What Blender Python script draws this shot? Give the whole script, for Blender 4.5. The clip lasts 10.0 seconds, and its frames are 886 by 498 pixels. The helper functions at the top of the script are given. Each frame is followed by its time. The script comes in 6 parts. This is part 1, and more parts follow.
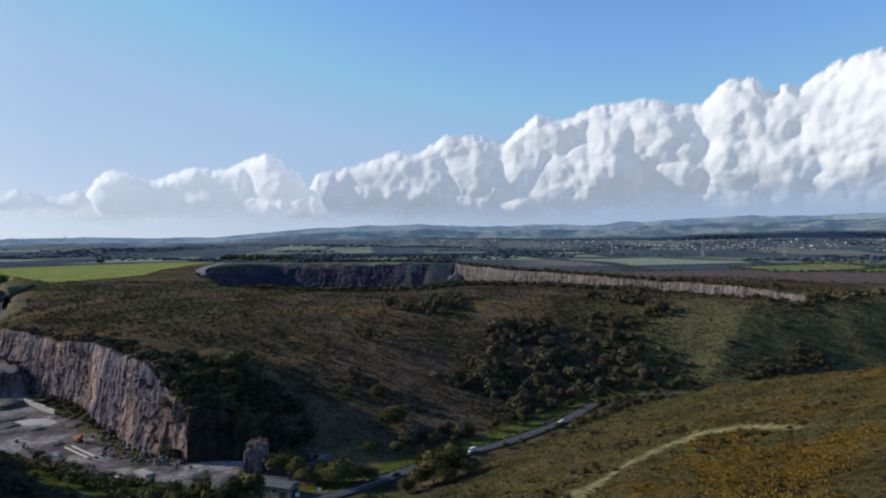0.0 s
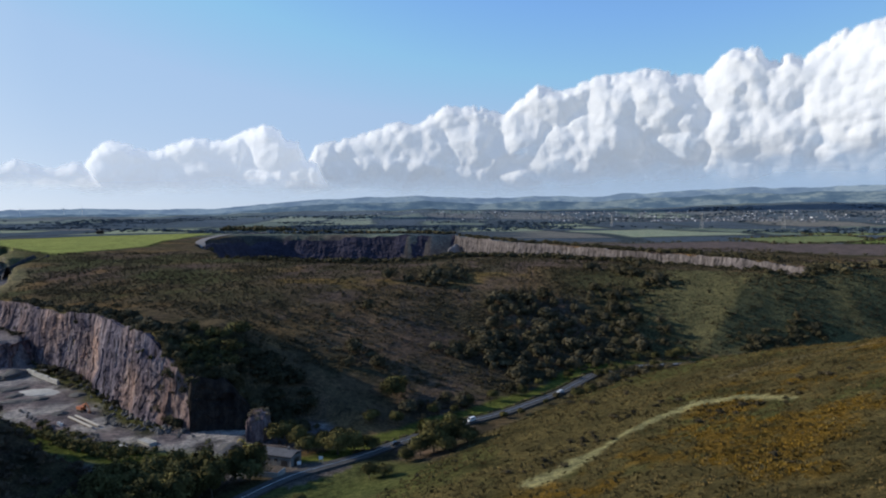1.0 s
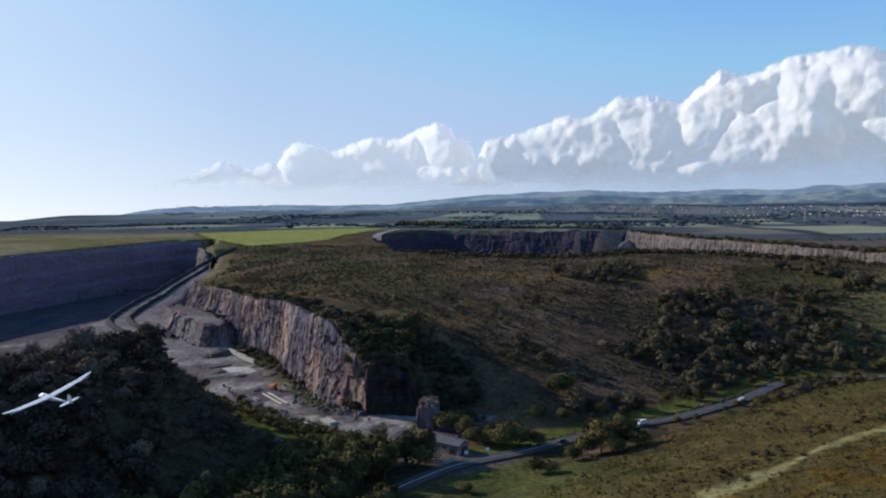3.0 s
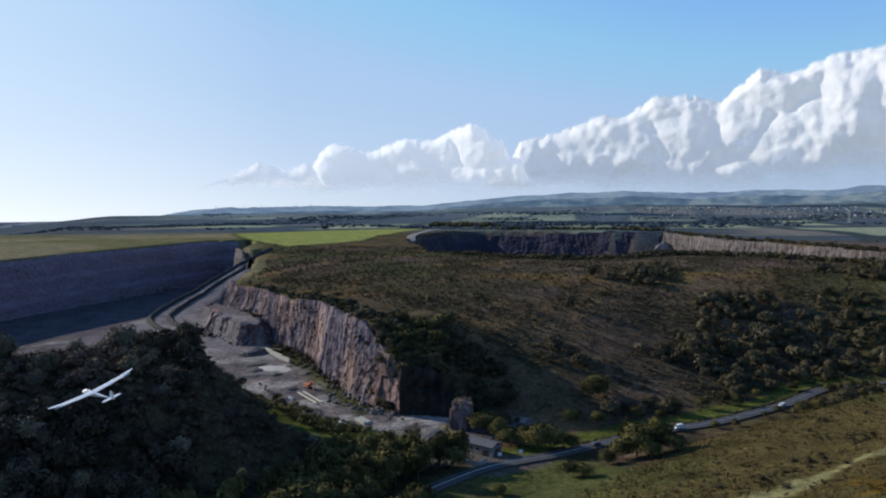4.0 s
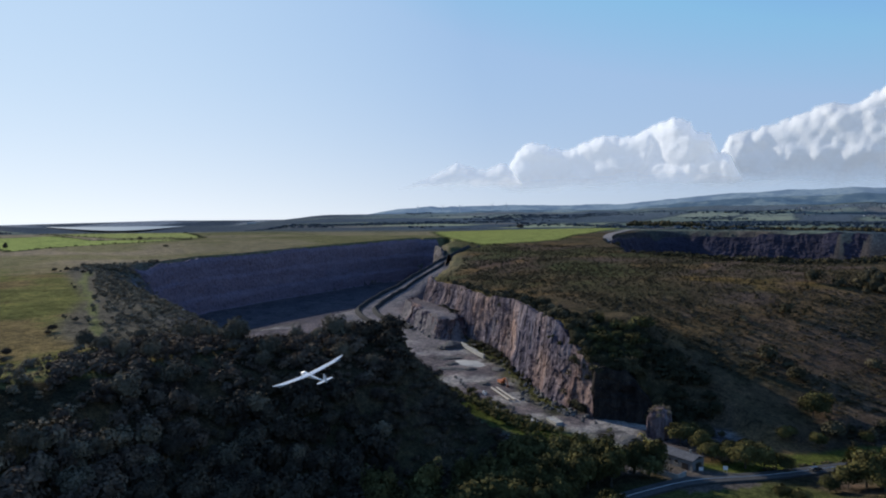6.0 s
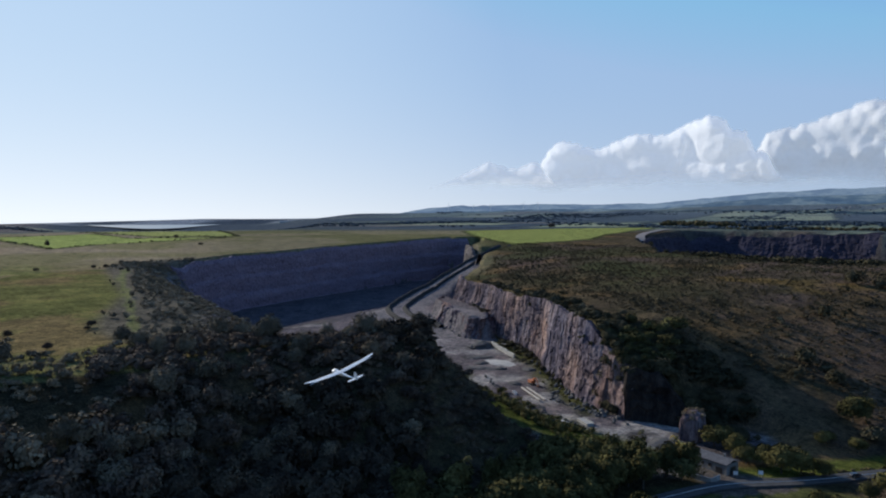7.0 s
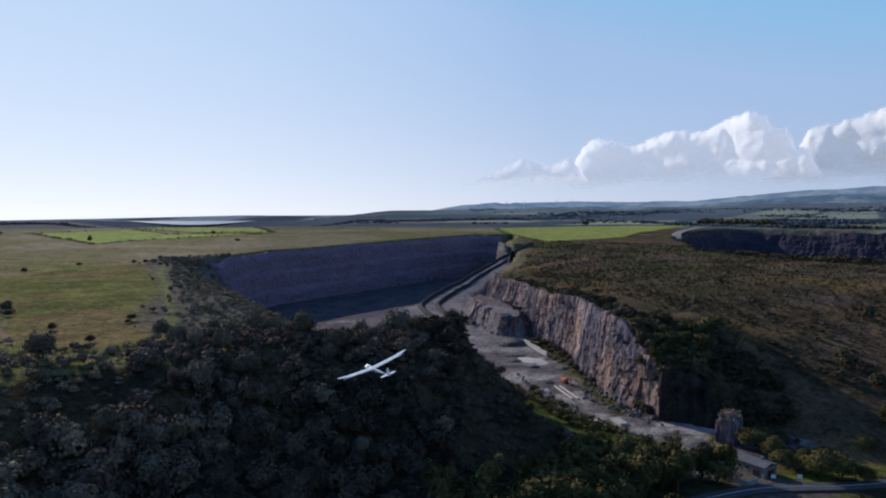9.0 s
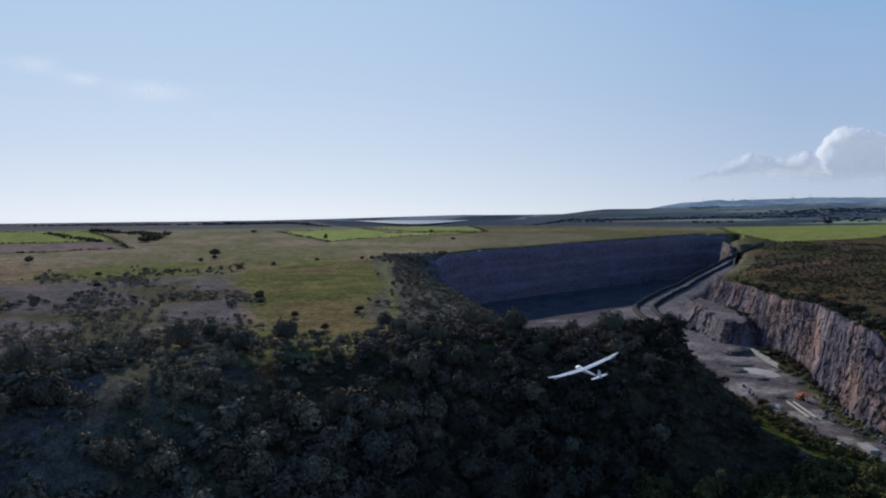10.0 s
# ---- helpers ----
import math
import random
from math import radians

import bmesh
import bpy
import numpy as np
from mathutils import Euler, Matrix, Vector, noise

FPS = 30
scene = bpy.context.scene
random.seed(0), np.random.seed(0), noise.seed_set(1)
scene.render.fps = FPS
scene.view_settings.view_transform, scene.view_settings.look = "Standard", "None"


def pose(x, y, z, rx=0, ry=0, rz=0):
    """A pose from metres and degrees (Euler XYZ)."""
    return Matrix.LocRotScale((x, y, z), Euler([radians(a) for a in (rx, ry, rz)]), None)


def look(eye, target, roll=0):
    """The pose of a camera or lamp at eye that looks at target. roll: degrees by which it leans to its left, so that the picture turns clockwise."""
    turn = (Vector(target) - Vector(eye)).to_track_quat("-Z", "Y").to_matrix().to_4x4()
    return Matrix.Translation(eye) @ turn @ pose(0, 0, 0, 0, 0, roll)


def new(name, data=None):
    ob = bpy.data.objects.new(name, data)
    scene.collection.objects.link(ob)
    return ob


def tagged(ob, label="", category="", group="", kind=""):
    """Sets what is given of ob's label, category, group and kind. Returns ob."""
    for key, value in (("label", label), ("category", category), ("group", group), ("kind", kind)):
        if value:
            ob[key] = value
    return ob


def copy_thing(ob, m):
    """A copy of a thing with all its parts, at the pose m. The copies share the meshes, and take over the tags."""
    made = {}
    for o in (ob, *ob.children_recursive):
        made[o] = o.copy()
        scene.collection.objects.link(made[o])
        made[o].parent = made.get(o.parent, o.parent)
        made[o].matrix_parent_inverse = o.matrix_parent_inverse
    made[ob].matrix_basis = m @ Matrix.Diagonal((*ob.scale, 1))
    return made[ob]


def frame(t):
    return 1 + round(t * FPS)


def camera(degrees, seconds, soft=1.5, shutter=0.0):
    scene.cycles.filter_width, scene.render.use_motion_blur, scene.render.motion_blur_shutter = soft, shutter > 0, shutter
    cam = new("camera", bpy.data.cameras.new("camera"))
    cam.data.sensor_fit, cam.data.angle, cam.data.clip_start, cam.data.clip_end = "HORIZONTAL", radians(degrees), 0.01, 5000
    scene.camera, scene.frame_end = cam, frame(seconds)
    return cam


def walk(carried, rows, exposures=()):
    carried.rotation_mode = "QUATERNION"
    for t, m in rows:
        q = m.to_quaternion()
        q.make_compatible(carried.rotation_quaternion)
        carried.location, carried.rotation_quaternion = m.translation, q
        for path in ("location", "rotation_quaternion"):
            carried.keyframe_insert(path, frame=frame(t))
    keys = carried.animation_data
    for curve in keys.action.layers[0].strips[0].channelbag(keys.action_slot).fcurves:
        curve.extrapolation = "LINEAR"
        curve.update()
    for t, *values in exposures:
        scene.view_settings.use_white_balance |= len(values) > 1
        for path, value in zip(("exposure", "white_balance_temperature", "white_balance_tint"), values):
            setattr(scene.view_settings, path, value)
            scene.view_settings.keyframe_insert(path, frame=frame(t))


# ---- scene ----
cam = camera(65.75, 10.0, soft=2.0)
ROWS = [
    (0.0, 0.0, 0.0, 0.40), (0.5, -0.01, -0.96, 0.40), (1.0, -0.02, -2.37, 0.36), (1.5, 0.33, -2.70, 0.39),
    (2.0, 4.95, -2.65, 0.49), (2.5, 10.15, -2.61, 0.51), (2.7, 12.03, -2.65, 0.45), (3.8, 16.03, -2.64, 0.35),
    (4.0, 16.80, -2.60, 0.34), (4.5, 23.71, -2.59, 0.33), (5.0, 30.31, -2.58, 0.22), (5.5, 32.05, -2.59, 0.23),
    (7.0, 35.55, -2.68, 0.10), (7.5, 36.90, -2.75, 0.03), (8.0, 38.03, -2.85, -0.01), (8.5, 38.11, -2.89, -0.07),
    (9.0, 38.31, -2.92, -0.08), (9.5, 43.98, -2.96, 0.06), (10.0, 55.86, -2.97, 0.26),
]
walk(cam, [(t, pose(0, 0, 90, 90 + p, r, y)) for t, y, p, r in ROWS],
     [(0.0, -0.14, 6500, 10), (1.0, -0.06, 6500, 10), (2.0, 0.0, 6500, 10), (4.0, 0.0, 6500, 10), (5.5, -0.12, 6430, 10), (7.0, -0.2, 6350, 10), (7.5, -0.2, 6350, 12), (8.5, -0.16, 6350, 14), (9.2, -0.18, 6380, 15), (9.7, -0.32, 6320, 13), (10.0, -0.38, 6290, 12)])

# ---- daylight ----
SUN_AZ, SUN_EL = 76.0, 22.0          # degrees to the left of +y, and above the horizon
world = bpy.data.worlds.new("sky")
scene.world = world
world.use_nodes = True
wn, wl = world.node_tree.nodes, world.node_tree.links
sky = wn.new("ShaderNodeTexSky")
sky.sky_type, sky.sun_disc = "NISHITA", False
sky.sun_elevation, sky.sun_rotation = radians(SUN_EL), radians(-SUN_AZ)
sky.air_density, sky.dust_density, sky.ozone_density, sky.altitude = 1.0, 0.3, 2.0, 150


def world_math(op, a, b=None, clamp=False):
    m = wn.new("ShaderNodeMath")
    m.operation, m.use_clamp = op, clamp
    for socket, v in zip(m.inputs, (a, b)):
        if isinstance(v, (int, float)):
            socket.default_value = v
        elif v is not None:
            wl.new(v, socket)
    return m.outputs[0]


def world_mix(fac, a, b, how="MIX"):
    m = wn.new("ShaderNodeMix")
    m.data_type, m.blend_type = "RGBA", how
    for socket, v in ((m.inputs[0], fac), (m.inputs[6], a), (m.inputs[7], b)):
        if isinstance(v, (int, float)):
            socket.default_value = v
        elif isinstance(v, tuple):
            socket.default_value = (*v, 1)
        else:
            wl.new(v, socket)
    return m.outputs[2]


way = wn.new("ShaderNodeTexCoord").outputs["Generated"]
parts_of_way = wn.new("ShaderNodeSeparateXYZ")
wl.new(way, parts_of_way.inputs[0])
up = world_math("MAXIMUM", parts_of_way.outputs[2], 0.0)
haze = world_math("MULTIPLY", world_math("EXPONENT", world_math("MULTIPLY", up, -8.0)), 0.90)
toward = wn.new("ShaderNodeVectorMath")
toward.operation = "DOT_PRODUCT"
wl.new(way, toward.inputs[0])
toward.inputs[1].default_value = (-math.sin(radians(SUN_AZ)), math.cos(radians(SUN_AZ)), 0)
glow = world_math("POWER", world_math("MULTIPLY_ADD", toward.outputs["Value"], 0.5), 3.4, True)
glow.node.inputs[0].links[0].from_node.inputs[2].default_value = 0.5
blue = world_mix(1.0, sky.outputs[0], (0.128, 0.178, 0.226), "MULTIPLY")
blue = world_mix(1.0, blue, (0.35, 0.56, 0.87), "DARKEN")
near_sun = wn.new("ShaderNodeMapRange")
near_sun.inputs[1].default_value, near_sun.inputs[2].default_value, near_sun.inputs[4].default_value = 0.68, 1.12, 0.95
wl.new(toward.outputs["Value"], near_sun.inputs[0])
blue = world_mix(near_sun.outputs[0], blue, (0.66, 0.87, 1.09))
pale = world_mix(glow, (0.35, 0.45, 0.60), (1.12, 1.17, 1.2))
wl.new(world_mix(haze, blue, pale), wn["Background"].inputs["Color"])
wn["Background"].inputs["Strength"].default_value = 1.0

lamp = bpy.data.lights.new("sun", "SUN")
lamp.energy, lamp.angle, lamp.color = 5.6, radians(0.6), (1.0, 0.92, 0.79)
sun = new("sun", lamp)
SUN_DIR = Vector((-math.sin(radians(SUN_AZ)) * math.cos(radians(SUN_EL)), math.cos(radians(SUN_AZ)) * math.cos(radians(SUN_EL)), math.sin(radians(SUN_EL))))
sun.matrix_world = look(SUN_DIR * 900, (0, 0, 0))
scene.view_settings.exposure = 0.0


# ---- small numeric tools ----
def lattice(ix, iy, seed):
    n = (ix.astype(np.int64) * 374761393 + iy.astype(np.int64) * 668265263 + seed * 974634777) & 0xFFFFFFFF
    n = ((n ^ (n >> 13)) * 1274126177) & 0xFFFFFFFF
    return ((n ^ (n >> 16)) & 0xFFFF) / 65535.0


def value_noise(x, y, seed=0):
    x, y = np.asarray(x, float), np.asarray(y, float)
    ix, iy = np.floor(x), np.floor(y)
    fx, fy = x - ix, y - iy
    fx, fy = fx * fx * (3 - 2 * fx), fy * fy * (3 - 2 * fy)
    a, b = lattice(ix, iy, seed), lattice(ix + 1, iy, seed)
    c, d = lattice(ix, iy + 1, seed), lattice(ix + 1, iy + 1, seed)
    return (a * (1 - fx) + b * fx) * (1 - fy) + (c * (1 - fx) + d * fx) * fy


def fbm(x, y, size, seed=0, octaves=4):
    """Fractal noise from -1 to 1 with its largest lumps about `size` metres across."""
    total, amp, s = 0.0, 1.0, 0.0
    for k in range(octaves):
        total = total + amp * (value_noise(np.asarray(x) / size, np.asarray(y) / size, seed + k) * 2 - 1)
        s, amp, size = s + amp, amp * 0.5, size * 0.5
    return total / s * 1.4


def smooth(a, b, v):
    t = np.clip((np.asarray(v, float) - a) / (b - a), 0, 1)
    return t * t * (3 - 2 * t)


def inside(poly, x, y):
    hit = np.zeros(np.shape(x), bool)
    for (x1, y1), (x2, y2) in zip(poly, poly[1:] + poly[:1]):
        if y1 != y2:
            hit ^= ((y1 > y) != (y2 > y)) & (x < (x2 - x1) * (y - y1) / (y2 - y1) + x1)
    return hit


def along(line, x, y):
    """Distance to a polyline, and how far along it (0 to 1 per segment, added up)."""
    best, where = np.full(np.shape(x), 1e9), np.zeros(np.shape(x))
    for k, ((x1, y1), (x2, y2)) in enumerate(zip(line, line[1:])):
        t = np.clip(((x - x1) * (x2 - x1) + (y - y1) * (y2 - y1)) / ((x2 - x1) ** 2 + (y2 - y1) ** 2), 0, 1)
        d = np.hypot(x - x1 - t * (x2 - x1), y - y1 - t * (y2 - y1))
        closer = d < best
        best, where = np.where(closer, d, best), np.where(closer, k + t, where)
    return best, where


def outside_ratio(poly, widths, x, y):
    """0 inside the polygon; outside, the distance over the width of the slope beyond that edge."""
    best = np.full(np.shape(x), 1e9)
    for k, w in enumerate(widths):
        d, _ = along([poly[k], poly[(k + 1) % len(poly)]], x, y)
        best = np.minimum(best, d / w)
    return np.where(inside(poly, x, y), 0.0, best)


# ---- the lie of the land ----
VALLEY = [(-86, 252), (-105, 190), (-125, 130), (-135, 80), (-128, 30), (-115, -60), (-110, -400), (1600, -400), (1600, 620), (500, 505),
          (300, 468), (165, 442), (118, 424), (65, 378), (29, 331), (-8, 299), (-35, 275), (-54, 281), (-76, 292)]
VALLEY_W = [60, 85, 90, 95, 110, 120, 150, 400, 120, 85, 90, 140, 190, 220, 200, 165, 115, 66, 40]
PIT = [(-62, 288), (-84, 293), (-98, 294), (-108, 288), (-124, 298), (-141, 311), (-200, 380), (-240, 411), (-290, 462), (-345, 500), (-372, 540),
       (-392, 585), (-440, 680), (-540, 800), (-610, 935), (-652, 930), (-652, 800), (-636, 650), (-612, 480), (-574, 384), (-520, 378), (-318, 285), (-255, 240), (-238, 262), (-236, 305),
       (-222, 312), (-200, 291), (-171, 279), (-144, 264), (-116, 256), (-86, 250)]
PIT_W = [8, 7, 7, 7, 7, 7, 7, 7, 7, 7, 10, 14, 16, 20, 9, 7, 7, 7, 9, 24, 88, 95, 60, 45, 40, 35, 40, 45, 45, 40, 30]
RAMP = [(-250, 400), (-318, 430), (-372, 462), (-412, 498), (-436, 539), (-456, 581), (-468, 630), (-462, 656), (-450, 690), (-474, 807)]
RAMP_Z = [1, 1.5, 1.5, 2, 2.5, 4, 10, 21, 35, 50]
LOW_ROAD = [(-318, 432), (-385, 458), (-436, 502), (-466, 540)]
BENCH = [(-262, 424), (-276, 419), (-315, 449), (-360, 492), (-362, 512), (-330, 494), (-296, 474)]
FAR_PIT = [(-340, 1035), (-296, 940), (-230, 790), (-100, 725), (-50, 735), (6, 835), (76, 812), (136, 780), (192, 722), (232, 667), (259, 610), (285, 557), (304, 575), (300, 640), (258, 767), (213, 838), (166, 966), (96, 1067), (20, 1330), (-100, 1358), (-220, 1385), (-335, 1408), (-380, 1390), (-384, 1300), (-366, 1160)]
FAR_PIT_W = [30, 24, 30, 30, 30, 30, 30, 26, 20, 14, 12, 10, 9, 9, 9, 9, 9, 9, 9, 32, 36, 36, 36, 34, 32]
FAR_TRACK = [(-345, 985), (-394, 1110), (-432, 1250), (-452, 1400), (-456, 1560), (-430, 1720)]
FAR_AZ = [-60, -33, -29, -25.8, -24.2, -19, -14.6, -12.4, -7.8, -3.6, 2, 6.8, 11.4, 15.8, 18, 24, 30, 34, 38, 43, 46, 50, 55, 60, 66, 73, 88, 120]
FAR_EL = [2.2, 2.32, 2.33, 2.25, 2.42, 2.15, 2.09, 1.81, 1.96, 1.86, 2.09, 1.92, 1.7, 1.35, 1.07, 1.0, 1.0, 0.9, 0.6, 0.3, -0.1, -0.15, -0.15, -0.3, -0.45, -0.6, -0.75, -0.8]
SHOULDER = [(-60, 215), (-25, 243), (5, 262), (47, 288), (90, 316), (125, 322), (148, 308), (166, 280), (182, 250), (215, 200), (300, 120), (300, -300), (-200, -300), (-120, 120)]
ROAD = [(-80, 120), (-79, 165), (-71, 208), (-55, 238), (-33, 256), (-13, 279), (2, 295), (28, 315), (61, 353), (88, 396), (122, 417), (170, 425), (240, 432), (330, 442), (520, 470)]


def plateau(x, y):
    d, az = np.hypot(x, y), np.degrees(np.arctan2(-x, y))
    z = np.interp(d, [0, 300, 1400, 2400, 3400, 5200], [38, 41, 61, 65, 71, 76])
    z = z + fbm(x, y, 160, 3) * 1.6 + fbm(x, y, 700, 9, 3) * 8 * smooth(1500, 2600, d) * smooth(50, 30, az)
    z = z - 7 * smooth(60, 76, az) * smooth(1300, 2300, d)
    dd, ds = along([(-372, 540), (-290, 462), (-240, 411), (-195, 370)], x, y)
    z = z - np.interp(ds, [0, 1, 2, 3], [15, 11, 9, 5]) * np.exp(-(dd / 85) ** 2)
    # the wide vale with its town, and the hills beyond
    crest = 90 + 4700 * np.tan(np.radians(np.interp(az, FAR_AZ, FAR_EL) * (1 - 0.5 * smooth(45, 35, az)))) + fbm(az * 10, d * 0.02, 40, 31, 4) * 14 * smooth(60, 20, az)
    bay = smooth(45, 51, az) * smooth(69, 63, az)
    z = z - 32 * bay * smooth(1500, 2450, d)
    rise = smooth(2300, 4750, d) ** 1.6
    rise = rise + (smooth(4500, 4850, d) - rise) * bay
    return z + (crest - z) * np.where(az < 120, rise, 0)


def land(x, y):
    x, y = np.asarray(x, float), np.asarray(y, float)
    high = plateau(x, y)
    # hill to the right, a tilted shoulder that sinks into the valley at the road
    u = 10 + 0.25 * x - 0.15 * (y - 200)
    u = np.minimum(u, 56 - 10 * np.exp(-np.maximum(u - 30, 0) / 30))
    u = u - 0.42 * np.maximum(outside_ratio(SHOULDER, [1] * len(SHOULDER), x, y) - 4, 0)
    u = u + 2.2 * np.exp(-((u - 12) / 9) ** 2) + fbm(x, y, 60, 5) * 1.0 + fbm(x, y, 7, 6, 3) * 0.35 * smooth(2, 8, u)
    low = np.log1p(np.exp(np.clip(u / 2.5, -40, 40))) * 2.5
    r = outside_ratio(VALLEY, VALLEY_W, x, y)
    r = r * (1 + 1.1 * smooth(-70, -124, x + 8 * fbm(x, y, 30, 19)) * smooth(275, 290, y) * smooth(385, 325, y))
    z = low + (np.maximum(high, low) - low) * smooth(0, 1, r) ** 0.8
    # the brow sinks towards the end of the face
    z = np.minimum(z, 21 + 0.52 * np.maximum(np.hypot(x + 98, y - 294) - 7, 0) + fbm(x, y, 12, 12, 3) * 0.8)
    # quarry and its pit
    r = outside_ratio(PIT, PIT_W, x, y)
    floor_z = 0.5 + 2.5 * smooth(330, 480, y) - 13 * smooth(-400, -500, x) + fbm(x, y, 30, 8) * 0.35
    rd, rs = along(RAMP, x, y)
    ramp_z = np.interp(rs, range(len(RAMP)), RAMP_Z)
    beside = np.where(x > np.interp(y, [p[1] for p in RAMP], [p[0] for p in RAMP]), 34, 8.5)
    floor_z = np.maximum(floor_z, ramp_z - np.maximum(rd - beside, 0) * 0.62)
    rise = smooth(0.55, 1, r)
    soft = np.full(np.shape(x), 1e9)
    for k in range(19, 23):
        soft = np.minimum(soft, along([PIT[k], PIT[k + 1]], x, y)[0] / PIT_W[k])
    rise = np.where((soft <= r + 1e-6) & (r > 0), 1 - (1 - np.clip(soft, 0, 1)) ** 2.4, rise)
    z = np.minimum(z, floor_z + np.maximum(z - floor_z, 0) * rise)
    z = np.where(rs > 7.2, np.minimum(z, ramp_z + np.maximum(rd - 8, 0) * 0.75), z)
    # a lower bench against the face
    r = outside_ratio(BENCH, [4] * len(BENCH), x, y)
    z = np.where(r < 1, np.maximum(z, floor_z + (17 - floor_z) * (1 - smooth(0, 1, r))), z)
    # far quarry
    r = outside_ratio(FAR_PIT, FAR_PIT_W, x, y)
    z = np.minimum(z, 14 + np.maximum(z - 14, 0) * smooth(0.4, 1, r))
    return z


def ground_z(x, y):
    return float(land(np.array([x]), np.array([y]))[0])


# ---- materials ----
def material(name, rough=0.9, metal=0.0, spec=0.3):
    m = bpy.data.materials.new(name)
    m.use_nodes = True
    n, l = m.node_tree.nodes, m.node_tree.links
    b = n["Principled BSDF"]
    b.inputs["Roughness"].default_value, b.inputs["Metallic"].default_value = rough, metal
    b.inputs["Specular IOR Level"].default_value = spec
    return m, n, l, b


def noise_node(n, l, scale, detail=4.0, rough=0.6, stretch=None):
    geo = n.new("ShaderNodeNewGeometry")
    tex = n.new("ShaderNodeTexNoise")
    tex.inputs["Scale"].default_value, tex.inputs["Detail"].default_value, tex.inputs["Roughness"].default_value = scale, detail, rough
    if stretch:
        mp = n.new("ShaderNodeMapping")
        mp.inputs["Scale"].default_value = stretch
        l.new(geo.outputs["Position"], mp.inputs["Vector"])
        l.new(mp.outputs[0], tex.inputs["Vector"])
    else:
        l.new(geo.outputs["Position"], tex.inputs["Vector"])
    return tex.outputs["Fac"]


def ramp_node(n, l, fac, stops):
    r = n.new("ShaderNodeValToRGB")
    while len(r.color_ramp.elements) < len(stops):
        r.color_ramp.elements.new(0.5)
    for e, (p, c) in zip(r.color_ramp.elements, stops):
        e.position, e.color = p, (*c, 1) if len(c) == 3 else c
    l.new(fac, r.inputs[0])
    return r.outputs[0]


def mix_node(n, l, fac, a, b, how="MIX"):
    m = n.new("ShaderNodeMix")
    m.data_type, m.blend_type = "RGBA", how
    for socket, v in ((m.inputs[0], fac), (m.inputs[6], a), (m.inputs[7], b)):
        if isinstance(v, (int, float)):
            socket.default_value = v
        elif isinstance(v, tuple):
            socket.default_value = (*v, 1)
        else:
            l.new(v, socket)
    return m.outputs[2]


def bump_node(n, l, b, fac, strength, distance):
    bump = n.new("ShaderNodeBump")
    bump.inputs["Strength"].default_value, bump.inputs["Distance"].default_value = strength, distance
    l.new(fac, bump.inputs["Height"])
    l.new(bump.outputs[0], b.inputs["Normal"])


def speckled(name, stops, scale=0.5, rough=0.9, bump=0.0, bump_scale=3.0, fine=None, stretch=None, spec=0.3, metal=0.0, broad=None, streaks=False):
    """Two scales of noise in one colour range, with relief."""
    m, n, l, b = material(name, rough, metal, spec)
    c = ramp_node(n, l, noise_node(n, l, scale, 5, 0.65, stretch), stops)
    c = mix_node(n, l, 0.55, c, ramp_node(n, l, noise_node(n, l, fine or scale * 7, 3), [(0.30, (0.30, 0.30, 0.31)), (0.52, (0.9, 0.9, 0.9)), (0.75, (1.25, 1.24, 1.22))]), "MULTIPLY")
    if broad:
        c = mix_node(n, l, 1.0, c, ramp_node(n, l, noise_node(n, l, broad, 3, 0.5), [(0.38, (0.78, 0.84, 0.96)), (0.5, (0.97, 0.96, 0.99)), (0.62, (1.15, 1.02, 0.90))]), "MULTIPLY")
    if streaks:
        c = mix_node(n, l, 1.0, c, ramp_node(n, l, noise_node(n, l, 0.34, 4, 0.7, (1, 1, 0.09)), [(0.37, (0.20, 0.18, 0.20)), (0.46, (0.92, 0.90, 0.92)), (0.57, (1.05, 1.03, 1.02)), (0.66, (1.75, 1.62, 1.50))]), "MULTIPLY")
        c = mix_node(n, l, 1.0, c, ramp_node(n, l, noise_node(n, l, 0.07, 3, 0.6, (1, 1, 0.5)), [(0.36, (0.72, 0.70, 0.76)), (0.5, (1.0, 0.98, 0.98)), (0.66, (1.35, 1.16, 1.0))]), "MULTIPLY")
    l.new(c, b.inputs["Base Color"])
    if bump:
        bump_node(n, l, b, noise_node(n, l, bump_scale, 5, 0.7, stretch), bump, 1.0)
    return m


def foliage(name, dark, mid, light):
    """Leaves: each clump has its own tone, each spray differs a little from its neighbours."""
    m, n, l, b = material(name, 0.9, 0, 0.03)
    c = ramp_node(n, l, noise_node(n, l, 0.13, 3, 0.6), [(0.34, dark), (0.5, mid), (0.68, light)])
    c = mix_node(n, l, 0.8, c, ramp_node(n, l, n.new("ShaderNodeObjectInfo").outputs["Random"], [(0.0, (0.62, 0.66, 0.66)), (1.0, (1.3, 1.22, 1.1))]), "MULTIPLY")
    c = mix_node(n, l, 0.5, c, ramp_node(n, l, n.new("ShaderNodeNewGeometry").outputs["Random Per Island"], [(0.0, (0.6, 0.62, 0.6)), (1.0, (1.25, 1.25, 1.15))]), "MULTIPLY")
    c = mix_node(n, l, 0.4, c, ramp_node(n, l, noise_node(n, l, 1.6, 3), [(0.3, (0.5, 0.5, 0.5)), (0.7, (1.2, 1.2, 1.1))]), "MULTIPLY")
    l.new(c, b.inputs["Base Color"])
    bump_node(n, l, b, noise_node(n, l, 1.7, 4, 0.8), 0.8, 0.6)
    return m


